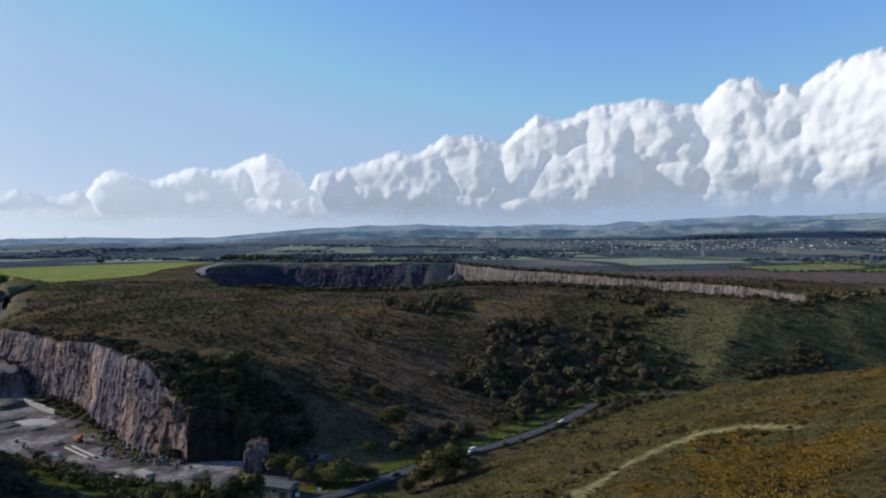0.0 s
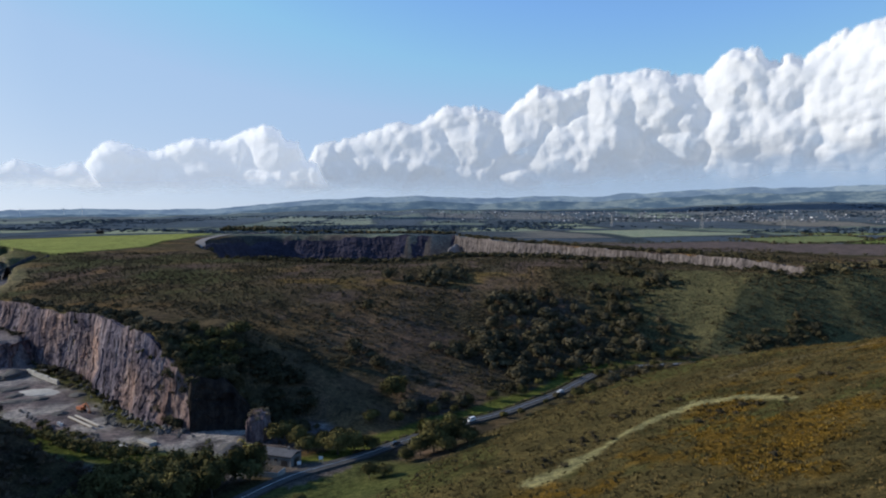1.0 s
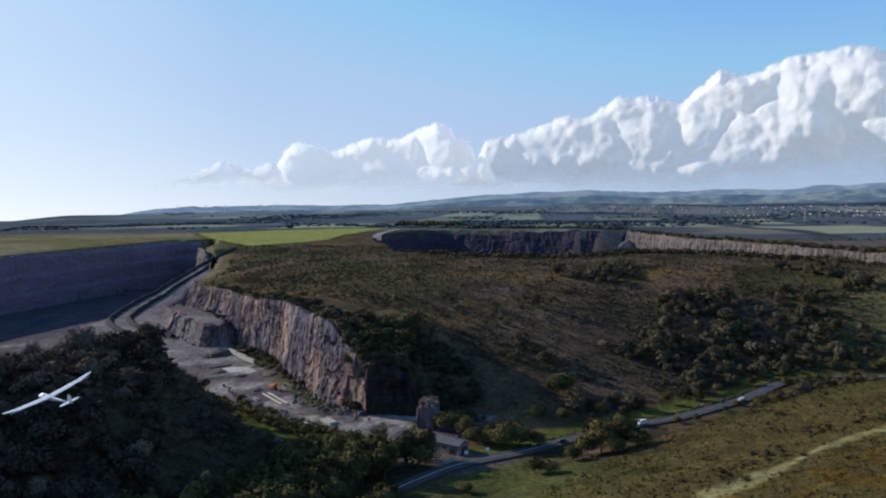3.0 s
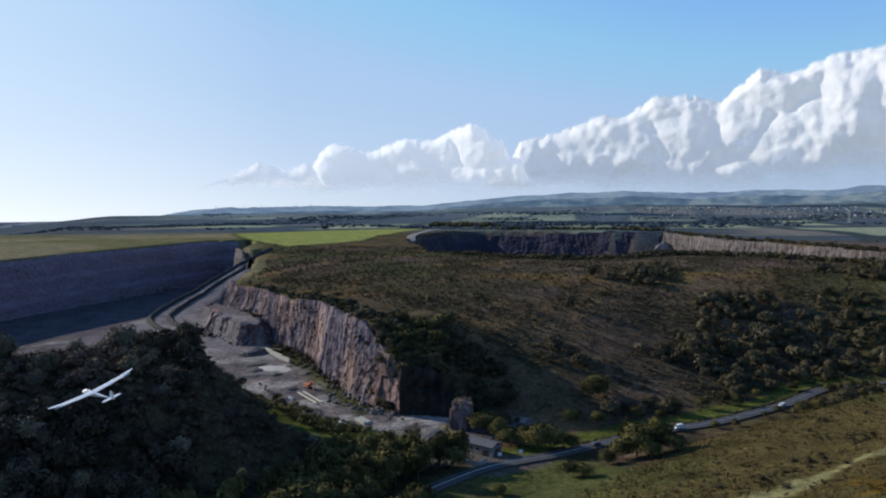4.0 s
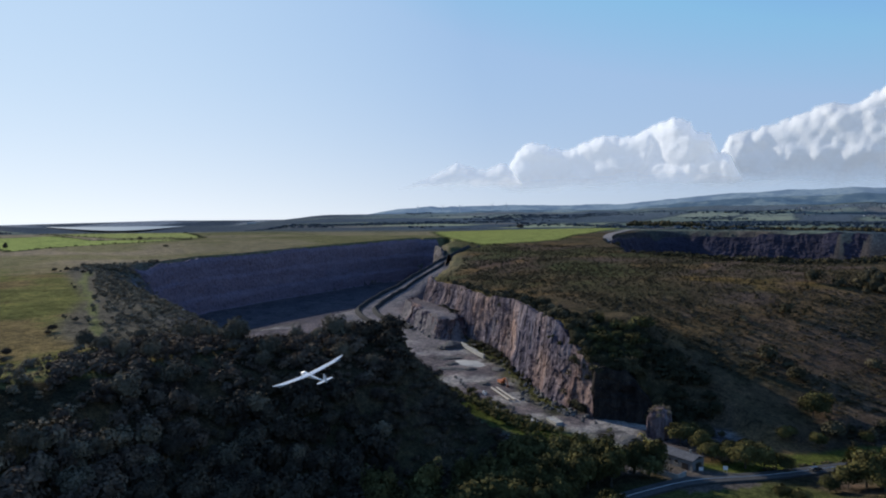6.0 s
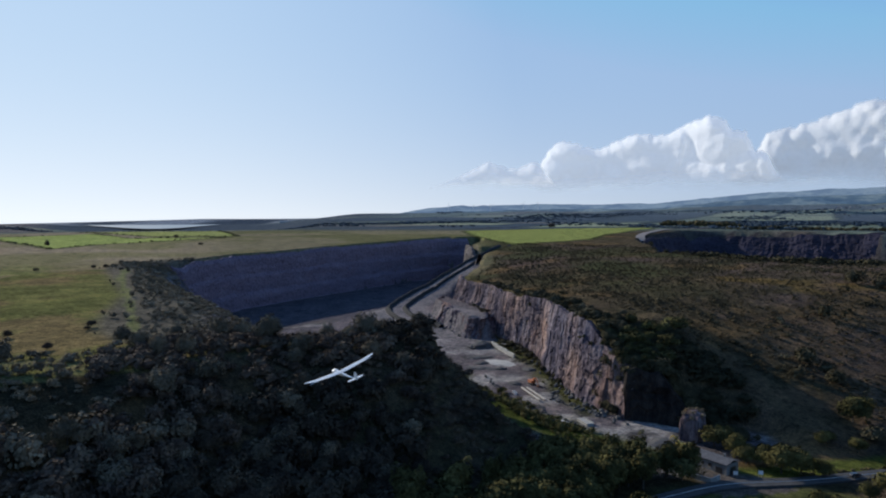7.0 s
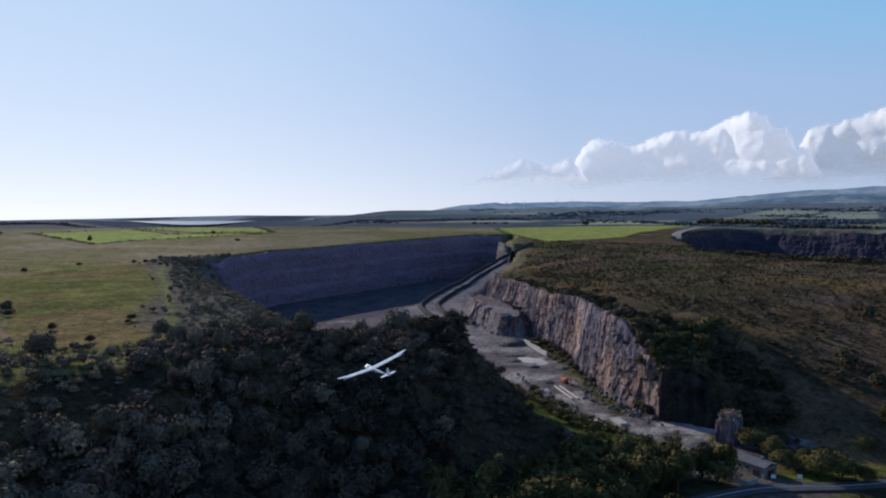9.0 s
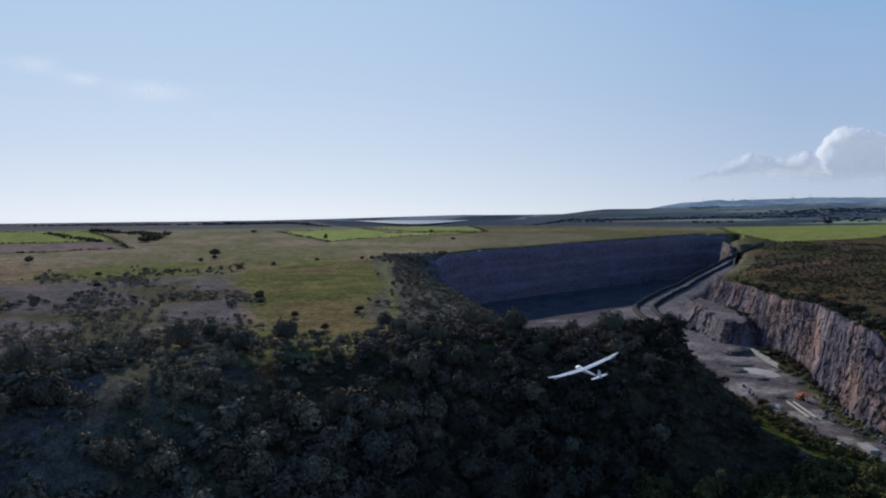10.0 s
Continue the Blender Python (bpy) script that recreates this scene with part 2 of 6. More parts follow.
def make_ground():
    m, n, l, b = material("ground_cover", 1.0, 0, 0.0)
    at = n.new("ShaderNodeAttribute")
    at.attribute_name = "cover"
    c = mix_node(n, l, 0.75, at.outputs["Color"], ramp_node(n, l, noise_node(n, l, 0.35, 6, 0.7), [(0.34, (0.38, 0.39, 0.37)), (0.5, (0.92, 0.92, 0.92)), (0.66, (1.5, 1.42, 1.25))]), "MULTIPLY")
    c = mix_node(n, l, 0.6, c, ramp_node(n, l, noise_node(n, l, 0.06, 6, 0.72), [(0.36, (0.50, 0.52, 0.53)), (0.64, (1.48, 1.38, 1.24))]), "MULTIPLY")
    c = mix_node(n, l, 0.8, c, ramp_node(n, l, noise_node(n, l, 1.1, 4, 0.75, (1, 1.6, 1)), [(0.36, (0.45, 0.45, 0.45)), (0.5, (0.98, 0.98, 0.98)), (0.64, (1.55, 1.5, 1.4))]), "MULTIPLY")
    l.new(c, b.inputs["Base Color"])
    bump_node(n, l, b, noise_node(n, l, 0.7, 6, 0.8), 1.0, 1.2)
    return m


GROUND = make_ground()
ROCK = speckled("quarry_rock", [(0.28, (0.033, 0.029, 0.040)), (0.40, (0.099, 0.088, 0.104)), (0.50, (0.151, 0.127, 0.140)), (0.57, (0.254, 0.229, 0.236)), (0.64, (0.214, 0.162, 0.159)), (0.78, (0.078, 0.073, 0.089))],
                0.16, 0.9, 0.8, 0.9, fine=1.3, stretch=(1, 1, 0.16), spec=0.05, broad=0.022, streaks=True)
# quarry rock with the deep shade of the recess put into its colour
ROCK_RECESS_SHADE = speckled("recess_rock_shade", [(0.34, (0.014, 0.012, 0.012)), (0.5, (0.034, 0.028, 0.026)), (0.66, (0.066, 0.054, 0.046))], 0.25, 0.95, 0.8, 0.8, stretch=(1, 1, 0.4), spec=0.05)
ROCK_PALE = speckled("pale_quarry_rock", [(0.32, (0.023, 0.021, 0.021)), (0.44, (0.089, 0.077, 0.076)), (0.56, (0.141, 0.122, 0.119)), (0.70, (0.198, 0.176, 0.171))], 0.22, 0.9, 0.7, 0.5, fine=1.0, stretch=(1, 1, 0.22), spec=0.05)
# blue cast of shade and haze on the pit wall, put into the rock colour
ROCK_PIT_SHADE = speckled("pit_rock_blue_shade", [(0.3, (0.147, 0.120, 0.160)), (0.55, (0.176, 0.144, 0.192)), (0.75, (0.216, 0.181, 0.231))], 0.05, 0.9, 0.4, 0.3, fine=0.4, stretch=(0.600, 0.600, 2.250), spec=0.05)
# darkened copy of the pit rock; the far wall's shade is in the colour
ROCK_FAR_SHADE = speckled("far_quarry_rock_shade", [(0.3, (0.029, 0.027, 0.041)), (0.55, (0.047, 0.043, 0.065)), (0.75, (0.079, 0.073, 0.103))], 0.03, 0.9, 0.5, 0.3, fine=0.25, stretch=(0.528, 0.570, 0.342), spec=0.05)
LEAF_DARK = foliage("hedge_and_thicket_leaves", (0.046, 0.043, 0.026), (0.074, 0.066, 0.042), (0.116, 0.098, 0.060))
LEAF_WOOD = foliage("woodland_leaves", (0.063, 0.047, 0.042), (0.102, 0.078, 0.067), (0.176, 0.137, 0.108))
# woodland leaves again, darkened to put in the shade of the ridge
LEAF_WOOD_SHADE = foliage("shaded_woodland_leaves", (0.049, 0.039, 0.034), (0.081, 0.064, 0.053), (0.136, 0.110, 0.084))
LEAF_HEATHER = foliage("dark_heather_leaves", (0.040, 0.035, 0.024), (0.062, 0.052, 0.036), (0.094, 0.076, 0.052))
LEAF_GREEN = foliage("bright_leaves", (0.049, 0.045, 0.021), (0.095, 0.087, 0.038), (0.168, 0.153, 0.065))
LEAF_GREY = foliage("grey_scrub_leaves", (0.142, 0.113, 0.085), (0.239, 0.191, 0.141), (0.399, 0.323, 0.238))
LEAF_PALE = foliage("pale_willow_leaves", (0.106, 0.090, 0.071), (0.162, 0.136, 0.106), (0.234, 0.198, 0.154))
LEAF_MOOR = foliage("moor_scrub_leaves", (0.049, 0.043, 0.027), (0.083, 0.069, 0.045), (0.127, 0.101, 0.065))
LEAF_HILL = foliage("hill_grass_blades", (0.050, 0.038, 0.018), (0.133, 0.099, 0.044), (0.262, 0.188, 0.081))
LEAF_GORSE = foliage("gorse_flowers", (0.135, 0.095, 0.030), (0.239, 0.147, 0.032), (0.326, 0.190, 0.032))
# two leaf colours with the blue-grey haze of distance painted in
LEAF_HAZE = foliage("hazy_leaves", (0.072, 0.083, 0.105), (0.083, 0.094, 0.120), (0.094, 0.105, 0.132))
LEAF_FAR_HAZE = foliage("distant_leaves", (0.046, 0.068, 0.101), (0.058, 0.084, 0.124), (0.072, 0.102, 0.146))
BARK = speckled("bark", [(0.3, (0.05, 0.04, 0.03)), (0.7, (0.13, 0.11, 0.09))], 2.0, 0.9)


def make_cloud(emitted):
    """White vapour: it scatters light on and through, is thin where its density is low, and emits in place of haze and
    light scattered inside it.
    """
    m, n, l, b = material("cloud_vapour", 1.0, 0, 0)
    b.inputs["Base Color"].default_value = (0.62, 0.62, 0.62, 1)
    b.inputs["Emission Color"].default_value, b.inputs["Emission Strength"].default_value = (0.60, 0.645, 0.72, 1), emitted
    bump_node(n, l, b, noise_node(n, l, 0.014, 7, 0.68), 0.55, 18.0)
    glow_through, body = n.new("ShaderNodeBsdfTranslucent"), n.new("ShaderNodeMixShader")
    glow_through.inputs[0].default_value = (0.85, 0.85, 0.84, 1)
    body.inputs[0].default_value = 0.30
    l.new(b.outputs[0], body.inputs[1])
    l.new(glow_through.outputs[0], body.inputs[2])
    at = n.new("ShaderNodeAttribute")
    at.attribute_name = "vapour"
    wisp = noise_node(n, l, 0.012, 6, 0.7)
    add = n.new("ShaderNodeMath")
    add.operation = "MULTIPLY_ADD"
    l.new(wisp, add.inputs[0])
    add.inputs[1].default_value = 0.22
    l.new(at.outputs["Fac"], add.inputs[2])
    fac = ramp_node(n, l, add.outputs[0], [(0.14, (0, 0, 0)), (1.0, (1, 1, 1))])
    clear, mix = n.new("ShaderNodeBsdfTransparent"), n.new("ShaderNodeMixShader")
    l.new(fac, mix.inputs[0])
    l.new(clear.outputs[0], mix.inputs[1])
    l.new(body.outputs[0], mix.inputs[2])
    l.new(mix.outputs[0], n["Material Output"].inputs[0])
    return m


# the second copy glows more, for clouds whose near side the sun misses
CLOUD, BRIGHT_CLOUD = make_cloud(0.53), make_cloud(0.86)


# ---- mesh tools ----
def mesh_object(name, verts, faces, mat, smooth_faces=False, parent=None, label=""):
    """One mesh object from arrays; all faces have the same number of corners."""
    verts, faces = np.asarray(verts, np.float32), np.asarray(faces, np.int32)
    me = bpy.data.meshes.new(name)
    k = faces.shape[1]
    me.vertices.add(len(verts))
    me.vertices.foreach_set("co", verts.ravel())
    me.loops.add(faces.size)
    me.loops.foreach_set("vertex_index", faces.ravel())
    me.polygons.add(len(faces))
    me.polygons.foreach_set("loop_start", np.arange(0, faces.size, k, dtype=np.int32))
    me.polygons.foreach_set("loop_total", np.full(len(faces), k, np.int32))
    me.polygons.foreach_set("use_smooth", np.full(len(faces), smooth_faces))
    me.materials.append(mat)
    me.update(calc_edges=True)
    ob = new(name, me)
    if parent:
        ob.parent = parent
    if label:
        ob["label"] = label
    return ob


def part(name, bm, mat, parent, label="", soft=False):
    me = bpy.data.meshes.new(name)
    for f in bm.faces:
        f.smooth = soft
    bm.to_mesh(me)
    bm.free()
    me.materials.append(mat)
    ob = new(name, me)
    ob.parent = parent
    if label:
        ob["label"] = label
    return ob


def ico(subdiv):
    bm = bmesh.new()
    bmesh.ops.create_icosphere(bm, subdivisions=subdiv, radius=1)
    v = np.array([p.co[:] for p in bm.verts])
    f = np.array([[p.index for p in q.verts] for q in bm.faces])
    bm.free()
    return v, f


ICO = {k: ico(k) for k in (1, 2, 3, 4)}


def strew(templates, places, sizes, turns, picks):
    """Many copies of small triangle meshes, joined: places (n,3), sizes (n,3), turns (n), picks (n)."""
    vs, fs, base = [], [], 0
    for k, (tv, tf) in enumerate(templates):
        i = np.nonzero(picks == k)[0]
        if not len(i):
            continue
        c, s = np.cos(turns[i])[:, None], np.sin(turns[i])[:, None]
        x, y, z = tv[:, 0][None], tv[:, 1][None], tv[:, 2][None]
        v = np.stack([(x * c - y * s) * sizes[i, 0:1], (x * s + y * c) * sizes[i, 1:2], z * sizes[i, 2:3] + 0 * c], -1) + places[i][:, None, :]
        vs.append(v.reshape(-1, 3))
        fs.append((tf[None] + (np.arange(len(i)) * len(tv))[:, None, None] + base).reshape(-1, 3))
        base += len(i) * len(tv)
    return np.concatenate(vs), np.concatenate(fs)


def leaf_cards(rng, centres, normals, size):
    """One small bent leaf spray (two triangles) at each centre."""
    n = len(centres)
    a = rng.normal(size=(n, 3))
    nr = normals + rng.normal(size=(n, 3)) * 0.27
    u = np.cross(nr, a)
    u /= np.linalg.norm(u, axis=1)[:, None] + 1e-9
    w = np.cross(nr, u)
    w /= np.linalg.norm(w, axis=1)[:, None] + 1e-9
    s = (size * rng.uniform(0.6, 1.3, n))[:, None]
    p = np.stack([centres - u * s, centres + w * s * 0.6, centres + u * s, centres - w * s * 0.7 + normals * s * 0.35], 1)
    f = np.array([[0, 1, 2], [0, 2, 3]])
    return p.reshape(-1, 3), (f[None] + (np.arange(n) * 4)[:, None, None]).reshape(-1, 3)


def crown_mesh(seed, detail, cards, tall=1.0, card=0.08, heads=11, core=0.72):
    """A crown of unit height: merging heads of leaf sprays round a ragged dark core."""
    rng = np.random.default_rng(seed)
    d, f = ICO[detail]
    groups = []
    for count, wide, high in ((heads, 0.72, 0.50), (heads * 4, 0.34, 0.20)):
        c = rng.normal(size=(count, 3))
        c[:, 2] = np.abs(c[:, 2]) * 0.9 - 0.25
        groups.append((c / np.linalg.norm(c, axis=1)[:, None], rng.uniform(0.75, 1.15, count) * wide, rng.uniform(0.55, 1.1, count) * high))

    def radius(way):
        r = np.full(len(way), 0.42)
        for c, size, high in groups:
            gap = np.arccos(np.clip(way @ c.T, -1, 1)) / size[None]
            r = r + (np.sqrt(np.clip(1 - gap ** 2, 0, 1)) * high[None]).max(1)
        return r

    shape, lean = np.array([0.50 / tall, 0.50 / tall, 0.50]), rng.uniform(-0.12, 0.12, 2)

    def place(way, r):
        v = way * r[:, None] * shape
        v[:, 2] = np.where(v[:, 2] < 0, v[:, 2] * 0.72, v[:, 2]) + 0.43
        v[:, :2] += lean[None] * v[:, 2:3]
        return v

    v = place(d, radius(d) * core + rng.uniform(-0.12, 0.06, len(d)))
    way = rng.normal(size=(cards, 3))
    way[:, 2] = np.where(way[:, 2] < -0.5, -way[:, 2], way[:, 2])
    way /= np.linalg.norm(way, axis=1)[:, None]
    pv, pf = leaf_cards(rng, place(way, radius(way) * rng.uniform(core, 1.08, cards)), way, card * 0.62)
    return np.concatenate([v, pv]), np.concatenate([f, pf + len(v)])


# ---- ground sheet ----
az = np.radians(np.concatenate([np.arange(-46, 104, 0.31), np.arange(104, 314, 3.0)]))
rad = 25 * np.exp(np.arange(0, 420) * math.log(5300 / 25) / 419)
AZ, RD = np.meshgrid(az, rad)
GX, GY = -np.sin(AZ) * RD, np.cos(AZ) * RD
GZ = land(GX, GY)
NEAR_FIELD = [(-559, 318), (-480, 268), (-390, 222), (-262, 152), (-235, 118), (-262, 100), (-330, 108), (-440, 128), (-520, 170), (-560, 240)]
FIELDS = [  # outline, colour
    ([(-640, 985), (-466, 820), (-426, 985), (-469, 1155), (-540, 1640), (-736, 1500), (-800, 1190)], (0.24, 0.27, 0.09)),
    ([(-1222, 457), (-1197, 620), (-1030, 592), (-960, 720), (-900, 480), (-862, 394)], (0.30, 0.35, 0.12)),
    ([(-1300, 640), (-1060, 640), (-980, 760), (-1200, 880)], (0.29, 0.315, 0.12)),
    ([(-1000, 150), (-850, 143), (-827, -60), (-1055, -60)], (0.24, 0.19, 0.175)),
    ([(-1444, -80), (-1342, 163), (-997, 155), (-1070, -80)], (0.25, 0.285, 0.10)),
    ([(477, 1139), (665, 1142), (640, 985), (470, 960)], (0.17, 0.20, 0.095)),
    ([(560, 950), (760, 1120), (900, 980), (640, 900)], (0.15, 0.195, 0.06)),
    ([(215, 1010), (432, 1052), (640, 860), (520, 700), (380, 760), (290, 800)], (0.120, 0.098, 0.098)),
    ([(640, 1190), (700, 1330), (980, 1250), (900, 1060)], (0.185, 0.215, 0.10)),
    ([(430, 640), (520, 720), (600, 660), (520, 600)], (0.16, 0.25, 0.06)),
]
APRON = [(-70, 246), (-60, 234), (-52, 228), (-44, 236), (-33, 247), (-40, 255), (-53, 252), (-66, 254)]
PATH = [(24, 178), (42, 195), (53, 208), (70, 223), (88, 231), (99, 222), (106, 204)]
TRACK_LEFT = [(-235, 60), (-330, 62), (-430, 95), (-520, 155)]


def cover(x, y, z):
    d, az_ = np.hypot(x, y), np.degrees(np.arctan2(-x, y))
    def tint(mask, colour, base):
        return base + (np.array(colour) - base) * np.clip(mask, 0, 1)[..., None]
    r_slope = np.clip(outside_ratio(VALLEY, VALLEY_W, x, y), 0, 1)
    n1, n2, n3 = fbm(x, y, 45, 21), fbm(x, y, 120, 22), fbm(x, y, 14, 23)
    c = np.zeros(x.shape + (3,)) + np.array([0.088, 0.071, 0.048])
    c = tint(smooth(0.0, 0.5, n2 + 0.5 * n3), (0.106, 0.080, 0.070), c)                 # heather
    c = tint(smooth(0.25, 0.6, n1) * 0.8, (0.155, 0.104, 0.054), c)                         # bracken
    c = tint(smooth(0.1, 0.5, -n1) * 0.6, (0.052, 0.054, 0.032), c)
    c = tint(smooth(0.15, 0.5, fbm(x, y, 26, 24)) * 0.75, (0.038, 0.036, 0.025), c)
    # the hill on the right: dry grass with gorse
    u = 10 + 0.25 * x - 0.15 * (y - 200)
    hill = smooth(1, 6, u) * (outside_ratio(VALLEY, [1] * len(VALLEY), x, y) == 0)
    c = tint(hill, (0.092, 0.077, 0.035), c)
    c = tint(hill * smooth(0.0, 0.45, n1 + 0.4 * n3), (0.074, 0.076, 0.031), c)
    c = tint(hill * smooth(0.0, 0.5, fbm(x, y, 18, 41) + 0.6 * fbm(x, y, 4, 45)) * smooth(0, 30, 0.9 * (x - 34) - 0.9 * (y - 205)), (0.118, 0.075, 0.018), c)
    c = tint(hill * smooth(0.35, 0.6, n3) * 0.7, (0.04, 0.036, 0.018), c)
    pd, ps = along(PATH, x, y)
    wide = np.interp(ps, [0, 1, 2, 3, 4, 5, 6], [4.5, 3.0, 1.6, 3.0, 5.0, 2.6, 0.8])
    c = tint(smooth(1.25, 0.6, (pd + 1.6 * fbm(x, y, 7, 44)) / wide) * 0.9, (0.25, 0.24, 0.125), c)
    pd, _ = along([(112, 268), (135, 276), (170, 262)], x, y)
    c = tint(smooth(3.5, 1.0, pd + 2 * n3) * 0.6, (0.15, 0.13, 0.085), c)
    c = tint(smooth(0.1, 0.6, fbm(x, y, 60, 46) + 0.4) * smooth(-120, -190, x) * smooth(420, 480, y) * smooth(900, 760, y) * (az_ < 34) * 0.75, (0.066, 0.074, 0.038), c)
    bd, _ = along([(-112, 524), (-82, 514), (-5, 540), (52, 574)], x, y)
    c = tint(smooth(20, 6, bd + 14 * n3) * 0.65, (0.172, 0.118, 0.044), c)
    c = tint(smooth(58, 20, np.hypot(x + 42, y - 418) + 25 * n1) * 0.5, (0.128, 0.082, 0.064), c)
    bd, _ = along(PIT[4:12], x, y)
    c = tint(smooth(22, 10, bd + 6 * n3) * 0.6, (0.105, 0.092, 0.045), c)
    # verges and valley floor
    verge, _ = along([(px - 6.5, py + 7.5) for px, py in ROAD[3:11]], x, y)
    c = tint(smooth(8.5, 5, verge + 3 * n3) * (y > 225), (0.095, 0.112, 0.032), c)
    c = tint(smooth(40, 25, np.hypot(x + 45, y - 205)) * 0.35, (0.075, 0.105, 0.028), c)
    c = tint(smooth(0.0, 0.06, r_slope) * (r_slope < 1) * smooth(95, 135, x + 20 * n2 + 15 * n1), (0.062, 0.062, 0.034), c)
    # grass painted paler to brighten the slope that turns away from the sun
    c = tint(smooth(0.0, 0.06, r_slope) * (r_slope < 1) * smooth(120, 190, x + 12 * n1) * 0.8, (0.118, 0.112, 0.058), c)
    # brown bracken, also lightened because this side gets little sun
    c = tint(smooth(0.02, 0.2, r_slope) * (r_slope < 1) * smooth(-85, -55, x) * smooth(110, 60, x + 20 * n1) * smooth(-0.4, 0.4, n1 + n3) * 0.5, (0.140, 0.100, 0.066), c)
    mouth = inside(APRON, x, y) * 1.0
    c = tint(smooth(34, 20, np.hypot(x + 30, (y - 232) * 1.3)) * 0.85 * (mouth < 1), (0.084, 0.098, 0.036), c)
    c = tint(mouth, (0.125, 0.112, 0.108), c)
    # plateau fields to the left
    left = smooth(50, 60, az_) * smooth(200, 260, d) * (r_slope >= 0.9)
    c = tint(left, (0.150, 0.136, 0.072), c)
    c = tint(left * smooth(-0.1, 0.4, n2), (0.185, 0.142, 0.092), c)
    c = tint(left * smooth(0.0, 0.5, -n2 + 0.3 * n3), (0.120, 0.135, 0.050), c)
    far_left = smooth(30, 34, az_) * smooth(600, 760, d)
    c = tint(far_left * 0.95, (0.150, 0.146, 0.078), c)
    c = tint(far_left * smooth(-0.3, 0.4, n2), (0.200, 0.178, 0.118), c)
    c = c * (1 + left[..., None] * np.array([0.46, 0.36, 0.50]))
    near = inside(NEAR_FIELD, x, y) * 1.0
    c = tint(near * 0.9, (0.168, 0.168, 0.064), c)
    c = tint(near * smooth(0.0, 0.4, n1 + 0.5 * n3) * 0.8, (0.196, 0.146, 0.082), c)
    c = tint(near * smooth(0.15, 0.5, -n1 + 0.6 * n3) * 0.6, (0.112, 0.120, 0.050), c)
    heath = smooth(71, 74, az_ + 2 * n2) * smooth(90, 130, d) * smooth(560, 480, d)
    c = tint(heath, (0.168, 0.146, 0.152), c)
    c = tint(heath * smooth(0.1, 0.4, n1), (0.120, 0.112, 0.078), c)
    cd, _ = along([(-222, 32), (-205, 22), (-195, 15), (-184, 19)], x, y)
    c = tint(smooth(5.5, 3, cd + 2 * n3), (0.15, 0.14, 0.115), c)
    c = tint(smooth(66, 72, az_ + 3 * n2) * (cd > 9) * (r_slope > 0.02) * (r_slope < 1) * smooth(0.2, 0.6, -fbm(x, y, 28, 87)) * 0.55, (0.120, 0.112, 0.090), c)
    td, _ = along(TRACK_LEFT, x, y)
    c = tint(smooth(3, 1.2, td), (0.19, 0.165, 0.115), c)
    # patchwork of the distance, with blue haze put into the ground colours
    fx, fy = x / 300 + 0.35 * fbm(x, y, 700, 61, 3), d / 430 + 0.35 * fbm(x, y, 700, 62, 3)
    cell = lattice(np.floor(fx), np.floor(fy), 77)
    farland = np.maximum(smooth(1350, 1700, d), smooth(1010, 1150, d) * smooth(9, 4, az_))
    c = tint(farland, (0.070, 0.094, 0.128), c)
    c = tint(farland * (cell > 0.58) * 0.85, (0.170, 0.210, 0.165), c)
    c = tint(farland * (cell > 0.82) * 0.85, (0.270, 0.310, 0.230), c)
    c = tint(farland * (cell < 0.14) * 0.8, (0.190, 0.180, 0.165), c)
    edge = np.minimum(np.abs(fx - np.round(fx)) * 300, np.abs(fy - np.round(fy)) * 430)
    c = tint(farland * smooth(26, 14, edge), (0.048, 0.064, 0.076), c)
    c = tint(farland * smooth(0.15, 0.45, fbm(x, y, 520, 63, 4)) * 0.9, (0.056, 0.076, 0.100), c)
    # haze painted stronger further off, palest towards the sea horizon
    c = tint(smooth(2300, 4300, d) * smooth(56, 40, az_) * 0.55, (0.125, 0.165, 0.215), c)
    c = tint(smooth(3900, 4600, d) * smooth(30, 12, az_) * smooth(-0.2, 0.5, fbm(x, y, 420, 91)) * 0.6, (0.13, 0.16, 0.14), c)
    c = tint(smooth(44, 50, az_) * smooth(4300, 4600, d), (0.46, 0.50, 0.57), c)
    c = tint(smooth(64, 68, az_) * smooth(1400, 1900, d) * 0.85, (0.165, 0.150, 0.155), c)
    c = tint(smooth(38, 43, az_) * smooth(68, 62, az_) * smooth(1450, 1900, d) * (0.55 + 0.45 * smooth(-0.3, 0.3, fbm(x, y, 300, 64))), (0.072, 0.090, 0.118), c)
    for outline, colour in FIELDS:
        mask = inside(outline, x, y)
        c = tint(mask * 1.0, colour, c)
        fd, _ = along(outline + outline[:1], x, y)
        c = tint(smooth(7, 4, fd) * 0.8, (0.045, 0.055, 0.025), c)
    # quarry floors
    r = outside_ratio(PIT, PIT_W, x, y)
    c = tint(smooth(1.08, 0.95, r) * (x < -228), (0.138, 0.126, 0.104), c)
    fl = smooth(0.6, 0.3, r)
    c = tint(fl, (0.148, 0.131, 0.146), c)
    # the pit wall's shadow over the deep floor, painted as a darker tint
    c = tint(fl * smooth(-395, -425, x), (0.088, 0.084, 0.104), c)
    c = tint(fl * smooth(0.1, 0.4, fbm(x, y, 22, 51)) * smooth(430, 380, y), (0.30, 0.29, 0.30), c)
    c = tint(fl * smooth(0.15, 0.5, -fbm(x, y, 16, 52)) * smooth(520, 400, y), (0.100, 0.094, 0.098), c)
    rd, rs = along(RAMP, x, y)
    c = tint(fl * smooth(34, 26, rd) * smooth(300, 420, y) * 0.6, (0.215, 0.205, 0.225), c)
